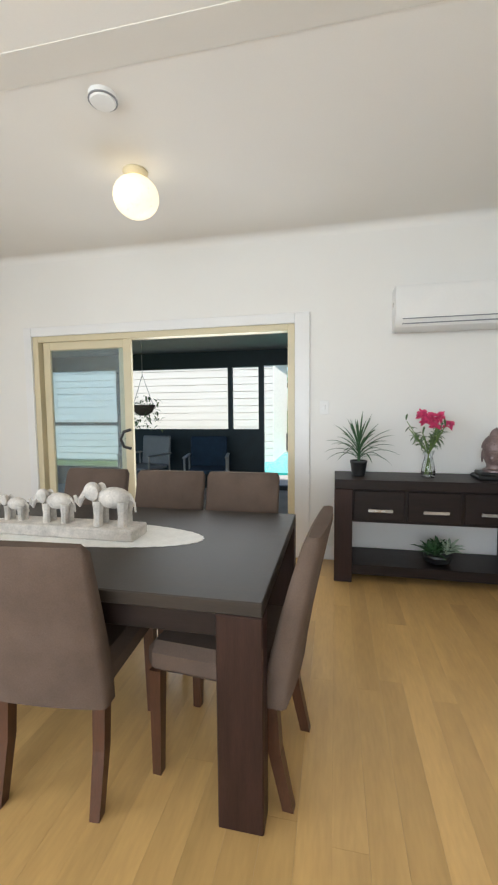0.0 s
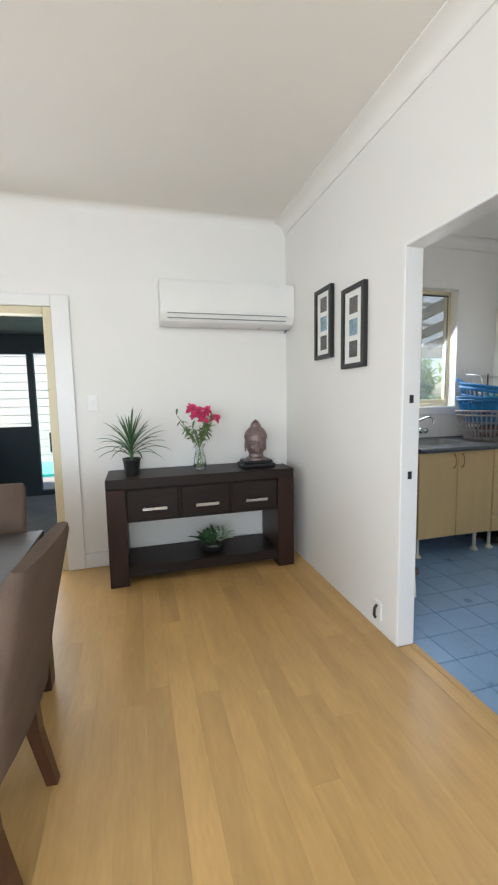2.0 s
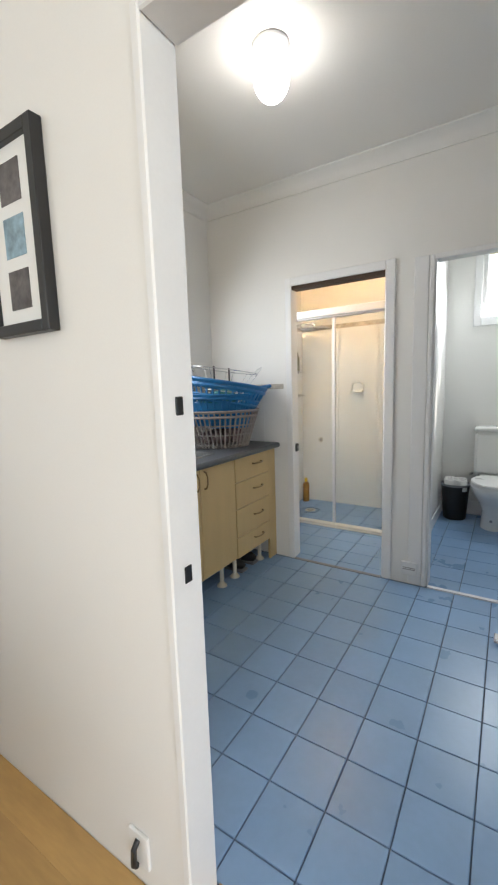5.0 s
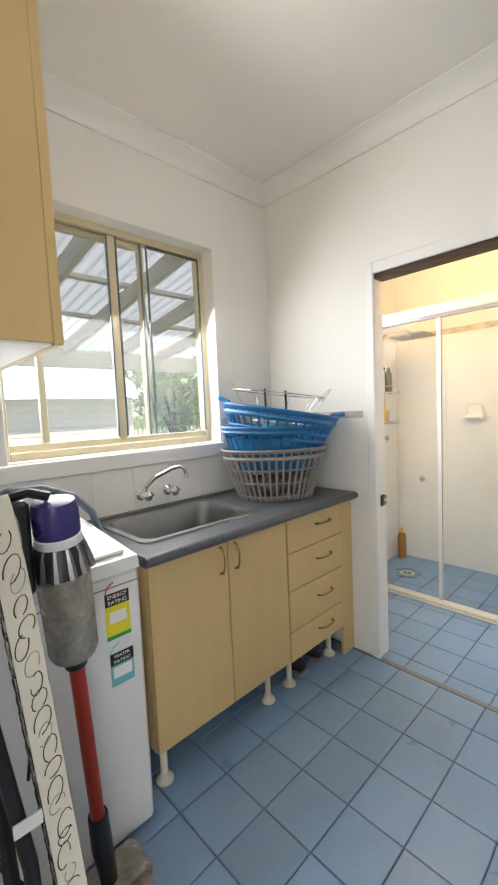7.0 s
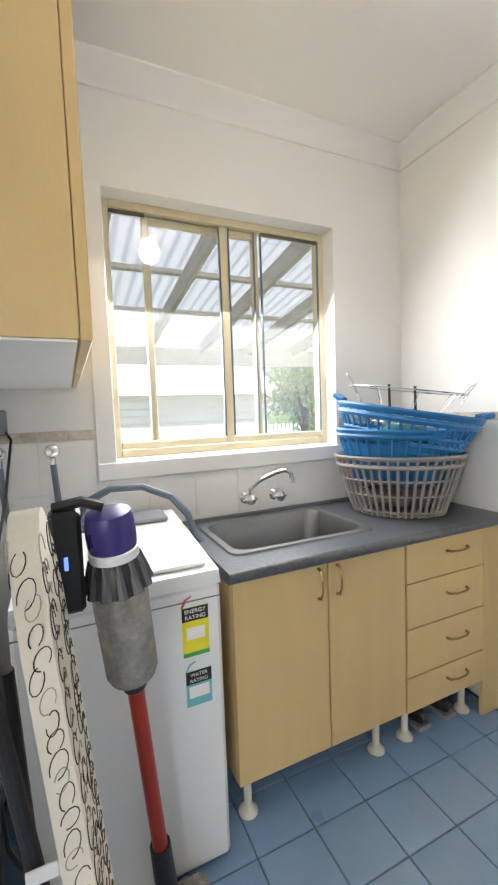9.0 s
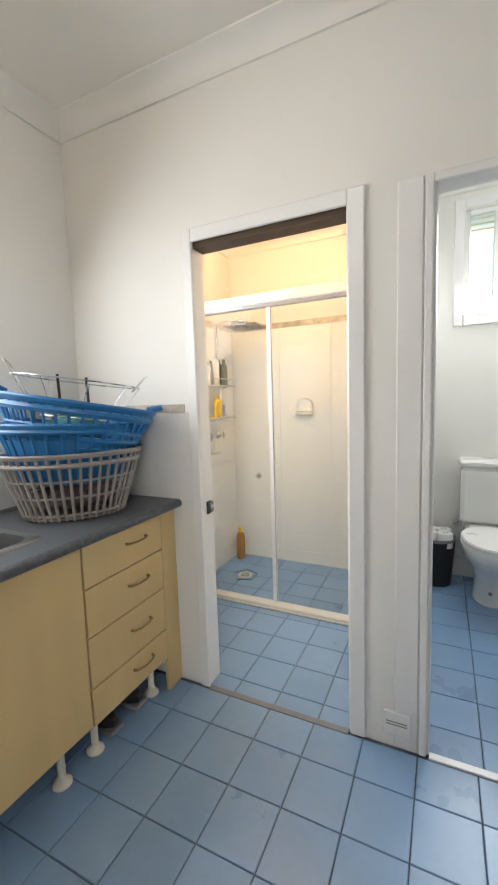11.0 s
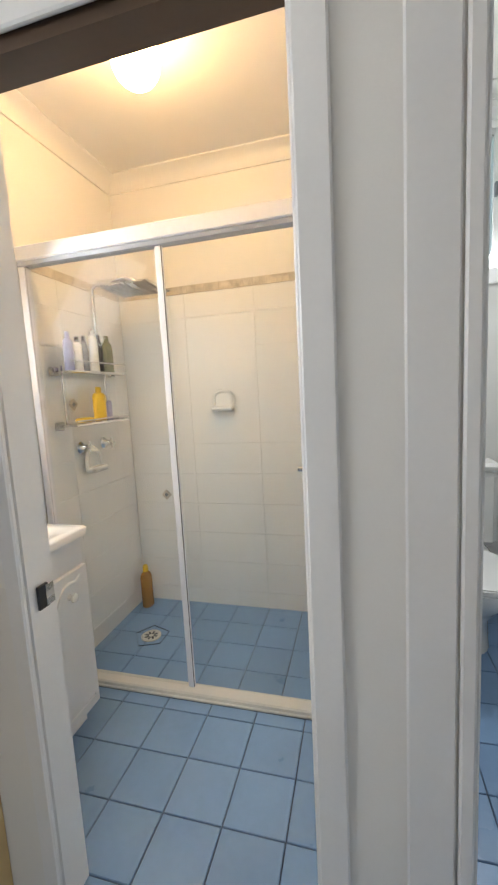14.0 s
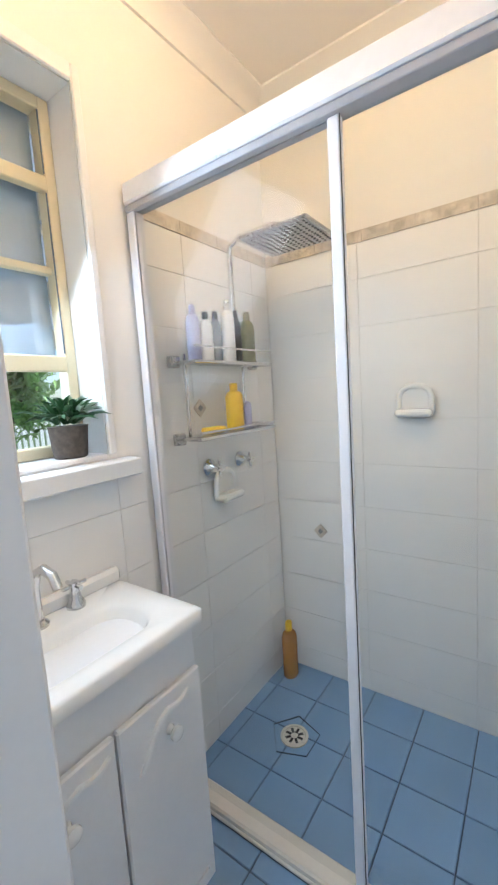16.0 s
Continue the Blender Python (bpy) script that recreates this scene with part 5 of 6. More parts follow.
def pedal_bin():
    ob = thing("pedal_bin", (3.20, 1.41, 0), "dark slate pedal bin with a black lid", "bin")
    part("body", Shape().box(0.0, 0.42, 0.0, 0.375, 0.01, 0.375, 0.025), material("slate_bin_plastic", (0.04, 0.043, 0.05), 0.45, vary=0.1), ob)
    part("lid", Shape().box(-0.008, 0.428, -0.008, 0.383, 0.376, 0.43, 0.022), BLACK, ob, "black lid")
    part("pedal", Shape().box(0.26, 0.34, 0.37, 0.43, 0.015, 0.028, 0.004), STEEL, ob, "steel pedal")


pedal_bin()

# ---- toilet ----
def toilet():
    ob = thing("toilet", (5.695, 1.90, 0), "white ceramic close-coupled toilet with closed lid", "toilet")
    part("cistern", Shape().box(-0.175, -0.005, -0.178, 0.178, 0.445, 0.845, 0.025), CERAMIC, ob)
    part("cistern_lid", Shape().box(-0.187, -0.003, -0.188, 0.188, 0.846, 0.895, 0.018), CERAMIC, ob)
    part("flush_button", Shape().lathe([(0.032, 0), (0.032, 0.006), (0.02, 0.009), (0.002, 0.009)], 20, pose(-0.09, 0, 0.895), 0.6, 1.4), CHROME, ob)
    vs, fs, n = [], [], 24
    rings = [(0.0, -0.30, 0.10, 0.155), (0.03, -0.30, 0.098, 0.15), (0.16, -0.31, 0.09, 0.15), (0.26, -0.36, 0.125, 0.20), (0.34, -0.40, 0.165, 0.26), (0.395, -0.42, 0.178, 0.28), (0.405, -0.42, 0.176, 0.278)]
    for z, cx, hw, hl in rings:
        for k in range(n):
            a = 6.283 * k / n
            x = cx - hl * math.cos(a) if math.cos(a) > 0 else cx - hl * 0.75 * math.cos(a)
            vs.append((x, hw * math.sin(a), z))
    for i in range(len(rings) - 1):
        fs += [(i * n + k, i * n + (k + 1) % n, (i + 1) * n + (k + 1) % n, (i + 1) * n + k) for k in range(n)]
    fs += [tuple(range(n)), tuple(range((len(rings) - 1) * n, len(rings) * n))]
    part("bowl", Shape().add(vs, fs), CERAMIC, ob, smooth=60)
    part("pan_shelf", Shape().box(-0.24, -0.01, -0.15, 0.15, 0.20, 0.444, 0.03), CERAMIC, ob)

    def oval(z0, z1, hw, hl, cx):
        pts = [(cx - (hl if math.cos(6.283 * k / 32) > 0 else hl * 0.72) * math.cos(6.283 * k / 32), hw * math.sin(6.283 * k / 32)) for k in range(32)]
        return Shape().prism(pts, z0, z1).prism([(cx + (x - cx) * 0.97, y * 0.96) for x, y in pts], z1, z1 + 0.006)
    part("seat", oval(0.407, 0.424, 0.182, 0.285, -0.42), WHITEP, ob)
    part("seat_lid", oval(0.433, 0.448, 0.180, 0.282, -0.42), WHITEP, ob)
    part("inlet_valve", Shape().tube([(-0.03, 0.20, 0.42), (-0.08, 0.21, 0.42), (-0.10, 0.19, 0.44)], 0.012, 8), STEEL, ob)
    part("fixing_hole", Shape().lathe([(0.012, 0), (0.012, 0.004), (0.002, 0.004)], 10, pose(-0.452, 0.01, 0.09, 0, -90, 0)), GREYP, ob)


toilet()
tb = thing("waste_bin", (5.52, 2.225, 0), "dark round bin in the toilet corner", "bin")
part("body", Shape().lathe([(0.095, 0), (0.10, 0.01), (0.125, 0.34), (0.118, 0.34), (0.10, 0.05), (0.01, 0.04)], 24), BLACK, tb)
part("liner", Shape().lathe([(0.129, 0.325), (0.129, 0.345), (0.117, 0.345), (0.115, 0.32)], 24), GREYP, tb)
for x, y in ((-0.045, 0.045), (0.045, -0.045), (-0.05, -0.055), (0.05, 0.05)):
    r = thing("toilet_roll", (5.52 + x, 2.225 + y, 0.285), "white toilet roll stacked in the bin", "toilet roll", "rolls in the bin")
    part("paper", Shape().lathe([(0.02, 0), (0.05, 0), (0.052, 0.005), (0.052, 0.095), (0.05, 0.10), (0.02, 0.10)], 20), PAPER, r)
    part("core", Shape().lathe([(0.0195, 0.0), (0.0195, 0.101), (0.017, 0.101), (0.017, 0.0)], 16), CLOTH, r)
br = thing("toilet_brush", (5.55, 1.505, 0), "black toilet brush holder with a white handle", "toilet brush")
part("holder", Shape().lathe([(0.05, 0), (0.052, 0.01), (0.055, 0.27), (0.05, 0.27), (0.045, 0.02), (0.005, 0.02)], 20), BLACK, br)
part("handle", Shape().tube([(0, 0, 0.05), (0.0, -0.02, 0.30), (0.0, -0.03, 0.40)], 0.010, 10), WHITEP, br)

# ---- bathroom ----
def vanity():
    ob = thing("vanity", (4.095, 3.495, 0), "white vanity cabinet with moulded basin top", "vanity")
    W, D = 0.445, 0.32
    part("body", Shape().box(0, W, 0.004, D, 0.07, 0.80, 0.002), TRIM, ob, smooth=0)
    part("plinth", Shape().box(0.02, W - 0.02, 0.05, D, 0.0, 0.069), TRIM, ob, smooth=0)
    for a, b, kx in ((0.004, 0.19, 0.075), (0.196, W - 0.004, 0.33)):
        d = part("door", Shape().box(a, b, -0.014, 0.003, 0.09, 0.685, 0.004), TRIM, ob, smooth=0)
        c = (a + b) / 2
        part("moulding", Shape().tube([(c - 0.078, -0.014, 0.55), (c - 0.06, -0.016, 0.573), (c - 0.04, -0.017, 0.61), (c - 0.018, -0.017, 0.637), (c + 0.01, -0.017, 0.648), (c + 0.035, -0.017, 0.642), (c + 0.055, -0.016, 0.643), (c + 0.078, -0.014, 0.655)], 0.0065, 6), TRIM, d)
        part("lower_moulding", Shape().tube([(a + 0.03, -0.014, 0.14), (a + 0.03, -0.014, 0.13), (b - 0.03, -0.014, 0.13), (b - 0.03, -0.014, 0.14)], 0.006, 6), TRIM, d)
        part("handle", Shape().lathe([(0.012, 0), (0.009, 0.008), (0.010, 0.014), (0.017, 0.02), (0.017, 0.028), (0.008, 0.033)], 16, pose(kx, -0.014, 0.595, 90, 0, 0)), CERAMIC, d, "round white ceramic knob")
    x0, x1, y0, y1 = -0.03, W + 0.015, -0.025, D
    bowl = basin_shape([(x0, x1, y0, y1, 0.012, 0.801), (x0, x1, y0, y1, 0.012, 0.828), (x0 + 0.008, x1 - 0.008, y0 + 0.008, y1 - 0.004, 0.012, 0.835), (x0 + 0.06, x1 - 0.075, y0 + 0.055, y1 - 0.105, 0.075, 0.833), (x0 + 0.07, x1 - 0.085, y0 + 0.065, y1 - 0.115, 0.07, 0.822), (x0 + 0.11, x1 - 0.125, y0 + 0.09, y1 - 0.135, 0.05, 0.745)])
    part("basin", bowl, CERAMIC, ob, "glossy white moulded basin", 50)
    part("splashback", Shape().box(x0, x1, D - 0.03, D - 0.001, 0.828, 0.875, 0.01), CERAMIC, ob)
    part("waste", Shape().lathe([(0.022, 0.746), (0.022, 0.749), (0.012, 0.749)], 16, pose(0.20, 0.11, 0)), CHROME, ob)
    t = part("spout", Shape().lathe([(0.024, 0.834), (0.024, 0.84), (0.015, 0.85)], 16, pose(0.20, 0.262, 0)).tube([(0.20, 0.262, 0.84), (0.20, 0.262, 0.93), (0.203, 0.25, 0.965), (0.208, 0.225, 0.98), (0.212, 0.195, 0.97), (0.214, 0.18, 0.94)], 0.012, 12), CHROME, ob, "chrome swan-neck basin spout")
    for x in (0.09, 0.30):
        part("tap_handle", Shape().lathe([(0.024, 0.834), (0.024, 0.842), (0.015, 0.86), (0.012, 0.885), (0.014, 0.90), (0.006, 0.905)], 16, pose(x, 0.268, 0)).tube([(x - 0.032, 0.268, 0.892), (x + 0.032, 0.268, 0.892)], 0.006, 8).tube([(x, 0.236, 0.892), (x, 0.30, 0.892)], 0.006, 8), CHROME, ob, "chrome cross tap")


vanity()


def shower_screen():
    ob = thing("shower_screen", (0, 0, 0), "sliding glass shower screen in a silver frame", "shower screen")
    part("header", Shape().box(4.705, 4.765, 2.432, 3.808, 1.925, 1.985, 0.005), SATIN, ob, smooth=0)
    part("track", Shape().box(4.712, 4.758, 2.432, 3.808, 1.905, 1.924, 0.002), material("grey_aluminium_track", (0.42, 0.43, 0.47), 0.4, vary=0.06), ob, "grey sliding track", 0)
    part("sill", Shape().box(4.70, 4.77, 2.432, 3.808, 0.0, 0.032, 0.006).box(4.695, 4.778, 2.432, 3.808, 0.0, 0.012, 0.003), material("white_sill_aluminium", (0.74, 0.71, 0.64), 0.4, vary=0.05), ob, "cream aluminium sill", 0)
    part("wall_channel", Shape().box(4.715, 4.755, 3.775, 3.808, 0.043, 1.904, 0.003), SATIN, ob, smooth=0)
    part("wall_channel", Shape().box(4.715, 4.755, 2.432, 2.462, 0.043, 1.904, 0.003), SATIN, ob, smooth=0)
    part("post", Shape().box(4.722, 4.742, 3.14, 3.168, 0.043, 1.904, 0.003), SATIN, ob, smooth=0)
    for y0, y1, x in ((3.16, 3.78, 4.732), (2.46, 3.15, 4.744)):
        p = part("pane", Shape().box(x, x + 0.005, y0, y1, 0.042, 1.905), SHOWER, ob, "clear glass pane", 0)
        p.visible_shadow = False
    part("seal", Shape().box(4.720, 4.724, 3.775, 3.778, 0.05, 1.90).box(4.719, 4.722, 3.138, 3.1395, 0.05, 1.90), INK, ob, "thin black seal", 0)
    part("handle", Shape().tube([(4.70, 2.47, 1.03), (4.70, 2.64, 1.03)], 0.010, 10).tube([(4.70, 2.50, 1.03), (4.744, 2.50, 1.03)], 0.006, 8).tube([(4.70, 2.61, 1.03), (4.744, 2.61, 1.03)], 0.006, 8), CHROME, ob, "chrome towel bar handle")
    part("handle", Shape().tube([(4.79, 2.53, 1.17), (4.79, 2.625, 1.17), (4.79, 2.63, 1.05)], 0.007, 10).tube([(4.79, 2.53, 1.17), (4.749, 2.53, 1.17)], 0.006, 8), CHROME, ob, "chrome inner handle")


shower_screen()
rose = thing("shower_rose", (5.21, 3.54, 1.89), "square perforated chrome rain shower rose on a wall arm", "shower head")
part("plate", Shape().box(-0.125, 0.125, -0.14, 0.14, 0, 0.012, 0.003), STEEL, rose, smooth=0)
dots = Shape()
for i in range(11):
    for j in range(12):
        dots.box(-0.107 + i * 0.021, -0.10 + i * 0.021, -0.122 + j * 0.0215, -0.115 + j * 0.0215, -0.002, 0.001)
tagged(part("nozzles", dots, BLACK, rose, "grid of dark rubber nozzles", 0), kind="stuff")
part("arm", Shape().tube([(0, 0, 0.012), (0, 0, 0.045), (-0.01, 0.05, 0.062), (-0.02, 0.20, 0.055), (-0.02, 0.245, 0.03), (-0.02, 0.25, -0.02), (-0.02, 0.25, -0.33)], 0.011, 12), CHROME, rose, "bent chrome arm and riser")

rack = thing("shower_rack", (4.84, 3.805, 1.20), "two-tier chrome wire rack on the shower wall", "shower shelf")
for z, h in ((0.01, 0.02), (0.265, 0.05)):
    s = Shape().tube([(0, 0, z), (0, -0.11, z), (0.46, -0.11, z), (0.46, 0, z)], 0.006, 8).tube([(0.005, -0.11, z + h), (0.455, -0.11, z + h)], 0.004, 8)
    part("shelf_rail", s, CHROME, rack)
    for i in range(9):
        part("wire", Shape().tube([(0.05 + i * 0.045, 0, z), (0.05 + i * 0.045, -0.11, z)], 0.003, 6), CHROME, rack)
part("shelf_glass", Shape().box(0.01, 0.45, -0.105, -0.003, 0.013, 0.018), SHOWER, rack, smooth=0)
for x in (0.06, 0.40):
    part("upright", Shape().tube([(x, -0.008, 0.0), (x, -0.008, 0.30)], 0.006, 8), CHROME, rack)
for x in (0.0, 0.46):
    for z in (0.01, 0.27):
        part("bracket", Shape().box(x - 0.02, x + 0.02, -0.03, -0.001, z - 0.02, z + 0.02, 0.004), STEEL, rack)


def bottle(name, x, y, z, r, h, mat, cap, label, flat=0.7):
    ob = thing(name, (x, y, z), label, "bottle", "bottles in the shower rack")
    part("body", Shape().lathe([(r * 0.9, 0), (r, 0.006), (r, h * 0.72), (r * 0.8, h * 0.80), (r * 0.4, h * 0.84), (r * 0.4, h * 0.86)], 20, None, 1, flat), mat, ob)
    part("cap", Shape().lathe([(r * 0.46, h * 0.85), (r * 0.46, h * 0.98), (r * 0.4, h), (0.002, h)], 16, None, 1, flat), cap, ob)


bottle("shampoo_bottle", 4.90, 3.745, 1.470, 0.028, 0.185, LILAC, LILAC, "lilac shampoo bottle in the wire rack")
bottle("shampoo_bottle", 4.965, 3.745, 1.470, 0.028, 0.17, WHITEP, BLACK, "white shampoo bottle with a dark cap")
bottle("conditioner_bottle", 5.025, 3.75, 1.470, 0.024, 0.18, GREYP, BLACK, "slate grey conditioner bottle")
bottle("shower_gel", 5.085, 3.74, 1.470, 0.03, 0.225, WHITEP, STEEL, "tall white shower gel bottle")
bottle("shower_gel", 5.15, 3.75, 1.470, 0.022, 0.20, BLACK, BLACK, "slim black shower gel bottle")
bottle("refill_pouch", 5.215, 3.745, 1.470, 0.042, 0.20, OLIVE, OLIVE, "olive patterned refill pouch", 0.45)
bottle("body_wash", 5.10, 3.745, 1.219, 0.044, 0.175, YBOTTLE, YBOTTLE, "bright yellow body wash bottle", 0.6)
bottle("small_tube", 5.185, 3.745, 1.219, 0.022, 0.12, LILAC, WHITEP, "small pale tube in the rack", 0.5)
sb = thing("soap_bar", (4.97, 3.745, 1.219), "yellow soap bar on the glass shelf", "soap")
part("bar", Shape().box(-0.05, 0.05, -0.025, 0.025, 0, 0.022, 0.008), YBOTTLE, sb)
part("label", Shape().box(-0.02, 0.02, -0.015, 0.015, 0.0205, 0.0225), LABELY, sb)
bottle("amber_bottle", 5.405, 3.745, 0.0, 0.042, 0.27, AMBER, YBOTTLE, "amber pump bottle on the shower floor", 0.8)
for x in (4.995, 5.19):
    t = thing("shower_tap", (x, 3.808, 1.085), "chrome cross-handled shower tap", "tap", "shower taps")
    part("rosette", Shape().lathe([(0.033, 0), (0.033, 0.006), (0.018, 0.022), (0.012, 0.05)], 20, pose(0, 0, 0, 90, 0, 0)), CHROME, t)
    part("handle", Shape().tube([(-0.03, -0.055, 0), (0.03, -0.055, 0)], 0.006, 8).tube([(0, -0.055, -0.03), (0, -0.055, 0.03)], 0.006, 8).tube([(0, -0.045, 0), (0, -0.068, 0)], 0.012, 10), CHROME, t)


def soap_dish(m, label):
    ob = thing("soap_dish", (0, 0, 0), label, "soap dish")
    ob.matrix_world = m
    part("tray", Shape().box(-0.066, 0.066, -0.06, -0.001, 0.0, 0.03, 0.010), CERAMIC, ob)
    part("rim", Shape().tube([(-0.058, -0.014, 0.02), (-0.058, -0.014, 0.075), (-0.048, -0.014, 0.10), (-0.022, -0.014, 0.115), (0.022, -0.014, 0.115), (0.048, -0.014, 0.10), (0.058, -0.014, 0.075), (0.058, -0.014, 0.02)], 0.011, 8), CERAMIC, ob, "raised arched rim")
    part("backplate", Shape().prism([(-0.055, 0.0), (0.055, 0.0), (0.055, 0.06), (0.045, 0.09), (0.02, 0.11), (-0.02, 0.11), (-0.045, 0.09), (-0.055, 0.06)], 0.0, 0.012, pose(0, 0, 0, 90, 0, 0)), CERAMIC, ob)


soap_dish(pose(5.488, 3.177, 1.225, 0, 0, -90), "white ceramic soap dish on the shower wall")
soap_dish(pose(5.075, 3.808, 0.945, 0, 0, 0), "white ceramic soap dish below the shower taps")
dr = thing("floor_drain", (5.10, 3.56, 0.001), "round chrome floor drain in the shower", "drain")
part("ring", Shape().lathe([(0.055, 0), (0.055, 0.004), (0.045, 0.006), (0.042, 0.003), (0.002, 0.003)], 24), COVER, dr)
for i in range(8):
    a = 6.283 * i / 8
    part("slot", Shape().box(0.014, 0.036, -0.005, 0.005, 0.0032, 0.0045, 0, pose(0, 0, 0, 0, 0, math.degrees(a))), INK, dr, smooth=0)
cuts = [(0.10 * math.cos(a), 0.10 * math.sin(a), 0.0008) for a in (0.3, 1.5, 2.9, 4.1, 5.3)]
part("cut_joint", Shape().tube(cuts, 0.0035, 4, closed=True, squash=0.3), GROUT, dr, "dark joint where tiles are cut round the drain")
for m in (pose(5.486, 2.628, 1.315, 0, -90, 0), pose(5.486, 3.595, 0.71, 0, -90, 0), pose(4.97, 3.806, 1.31, 90, 0, 0)):
    dt = thing("accent_tile", (0, 0, 0), "small grey diamond accent on the white tiles", "tile", "diamond accents")
    dt.matrix_world = m
    part("diamond", Shape().prism([(0.034, 0), (0, 0.034), (-0.034, 0), (0, -0.034)], -0.001, 0.003), BORDER, dt)
    part("centre", Shape().prism([(0.013, 0), (0, 0.013), (-0.013, 0), (0, -0.013)], 0.003, 0.0045), GREYP, dt)
succulent("sill_plant", (4.49, 3.868, 1.203), "striped green plant in a woven grey pot on the sill", [(0.04, 0), (0.045, 0.005), (0.052, 0.085), (0.054, 0.09), (0.01, 0.085)], WOVEN, 0.115, [(0, 0), (0.02, -0.02), (-0.03, 0.0), (0.0, -0.03), (0.03, 0.01), (-0.02, -0.02)], LEAF, PALELEAF, 0.8)

# ---- patio beyond the sliding door ----
structure("floor_patio", Shape().box(-5.6, 1.2, 4.15, 7.15, -0.12, -0.02), CONCRETE, "pale concrete patio floor")
structure("ceiling_patio", Shape().box(-5.6, 1.3, 4.16, 7.3, 2.24, 2.34), PATIOC, "grey sheeted patio ceiling")
pw = structure("wall_patio", wall_with_holes(Shape(), "y", 7.0, 7.08, -5.6, 1.2, -0.1, 2.24, [(-5.2, -3.35, 0.30, 1.99), (-3.10, -1.35, 0.97, 1.975), (-1.28, -0.84, 0.97, 1.975), (-0.76, 0.05, 0.05, 1.99)]), PATIOD, "dark blue-green patio wall with wide screened openings")
part("mid_rail", Shape().box(-5.2, -3.35, 7.0, 7.05, 1.03, 1.09, 0.004), PATIOD, pw)
structure("wall_patio_east", Shape().box(1.2, 1.3, 4.16, 7.08, -0.1, 2.24), PATIOD, "dark patio end wall")


def canvas_chair(x, y, rz, mat, label):
    ob = thing("patio_chair", (x, y, -0.02), label, "chair", "patio chairs", rz)
    part("seat", Shape().box(-0.27, 0.27, -0.24, 0.26, 0.40, 0.45, 0.02), mat, ob)
    part("backrest", Shape().box(-0.28, 0.28, 0.22, 0.27, 0.46, 0.93, 0.02, pose(0, 0, 0, -6, 0, 0)), mat, ob)
    for a in (-0.30, 0.30):
        part("armrest", Shape().box(a - 0.025, a + 0.025, -0.25, 0.30, 0.62, 0.645, 0.008), PATIOC, ob)
        for b in (-0.22, 0.26):
            part("leg", Shape().tube([(a, b, 0), (a, b, 0.62)], 0.014, 8), PATIOC, ob)


canvas_chair(-1.48, 6.25, 12, NAVY, "navy canvas outdoor armchair on the patio")
canvas_chair(-2.55, 6.35, -15, GREYP, "grey outdoor armchair on the patio")
hp = thing("hanging_plant", (-2.10, 5.5, 1.30), "trailing plant in a hanging basket", "plant")
part("basket", Shape().lathe([(0.04, -0.08), (0.12, -0.03), (0.16, 0.06), (0.15, 0.06), (0.01, 0.0)], 16), WOVEN, hp)
rnd = random.Random(5)
s = Shape()
for i in range(150):
    a, r = rnd.uniform(0, 6.28), rnd.uniform(0.05, 0.24)
    b = Vector((r * math.cos(a), r * math.sin(a), rnd.uniform(-0.18, 0.22) - r * 0.4))
    s.leaf(b, b + Vector((rnd.uniform(-1, 1), rnd.uniform(-1, 1), rnd.uniform(-1, 0.6))) * 0.07, 0.035, 0.01, 0.2, 3)
part("foliage", s, LEAF2, hp)
part("hanger", Shape().tube([(0.14, 0, 0.06), (0, 0, 0.45), (0, 0, 0.94)], 0.004, 6).tube([(-0.14, 0, 0.06), (0, 0, 0.45)], 0.004, 6), PATIOC, hp)

# ---- garden ----
structure("ground", Shape().box(-400, 400, -400, 400, -0.3, -0.14), GRASS, "dry lawn round the house reaching the horizon")
structure("pavement", Shape().box(-8, 12, 7.2, 9.0, -0.139, -0.10), CONCRETE, "pale concrete paving behind the house")
structure("water", Shape().box(-1.6, 0.8, 9.2, 13.5, -0.138, -0.08), POOL, "turquoise swimming pool water")


def neighbour(name, x0, x1, y, h, label, n):
    ob = thing(name, (0, 0, 0), label, "building")
    part("wall", Shape().box(x0, x1, y + 0.05, y + 3.0, -0.14, h), BOARDS, ob, smooth=0)
    part("roof", Shape().add([(x0 - 0.3, y - 0.3, h), (x1 + 0.3, y - 0.3, h), (x1 + 0.3, y + 3.3, h), (x0 - 0.3, y + 3.3, h), (x0 - 0.3, y + 1.5, h + 0.9), (x1 + 0.3, y + 1.5, h + 0.9)], [(0, 1, 5, 4), (2, 3, 4, 5), (0, 4, 3), (1, 2, 5), (0, 3, 2, 1)]), FENCE, ob, smooth=0)
    for i in range(n):
        z = -0.1 + i * (h / n)
        part("weatherboard", Shape().box(x0, x1, y, y + 0.05, z, z + h / n - 0.012, 0.004, ), BOARDS, ob, smooth=0)


neighbour("neighbour_house", -9.0, -1.2, 11.0, 3.0, "sunlit white weatherboard house next door", 16)
neighbour("garden_shed", 1.0, 6.3, 10.2, 1.75, "bright white shed in the back garden", 12)
fn = thing("picket_fence", (0, 0, 0), "pale picket fence along the garden", "fence")
for i in range(50):
    x = 6.5 + i * 0.13
    part("picket", Shape().box(x, x + 0.075, 12.0, 12.025, -0.14, 1.0 + 0.02 * (i % 2)), FENCE, fn, smooth=0)
for z in (0.2, 0.8):
    part("rail", Shape().box(6.5, 12.95, 12.03, 12.07, z, z + 0.07), FENCE, fn, smooth=0)


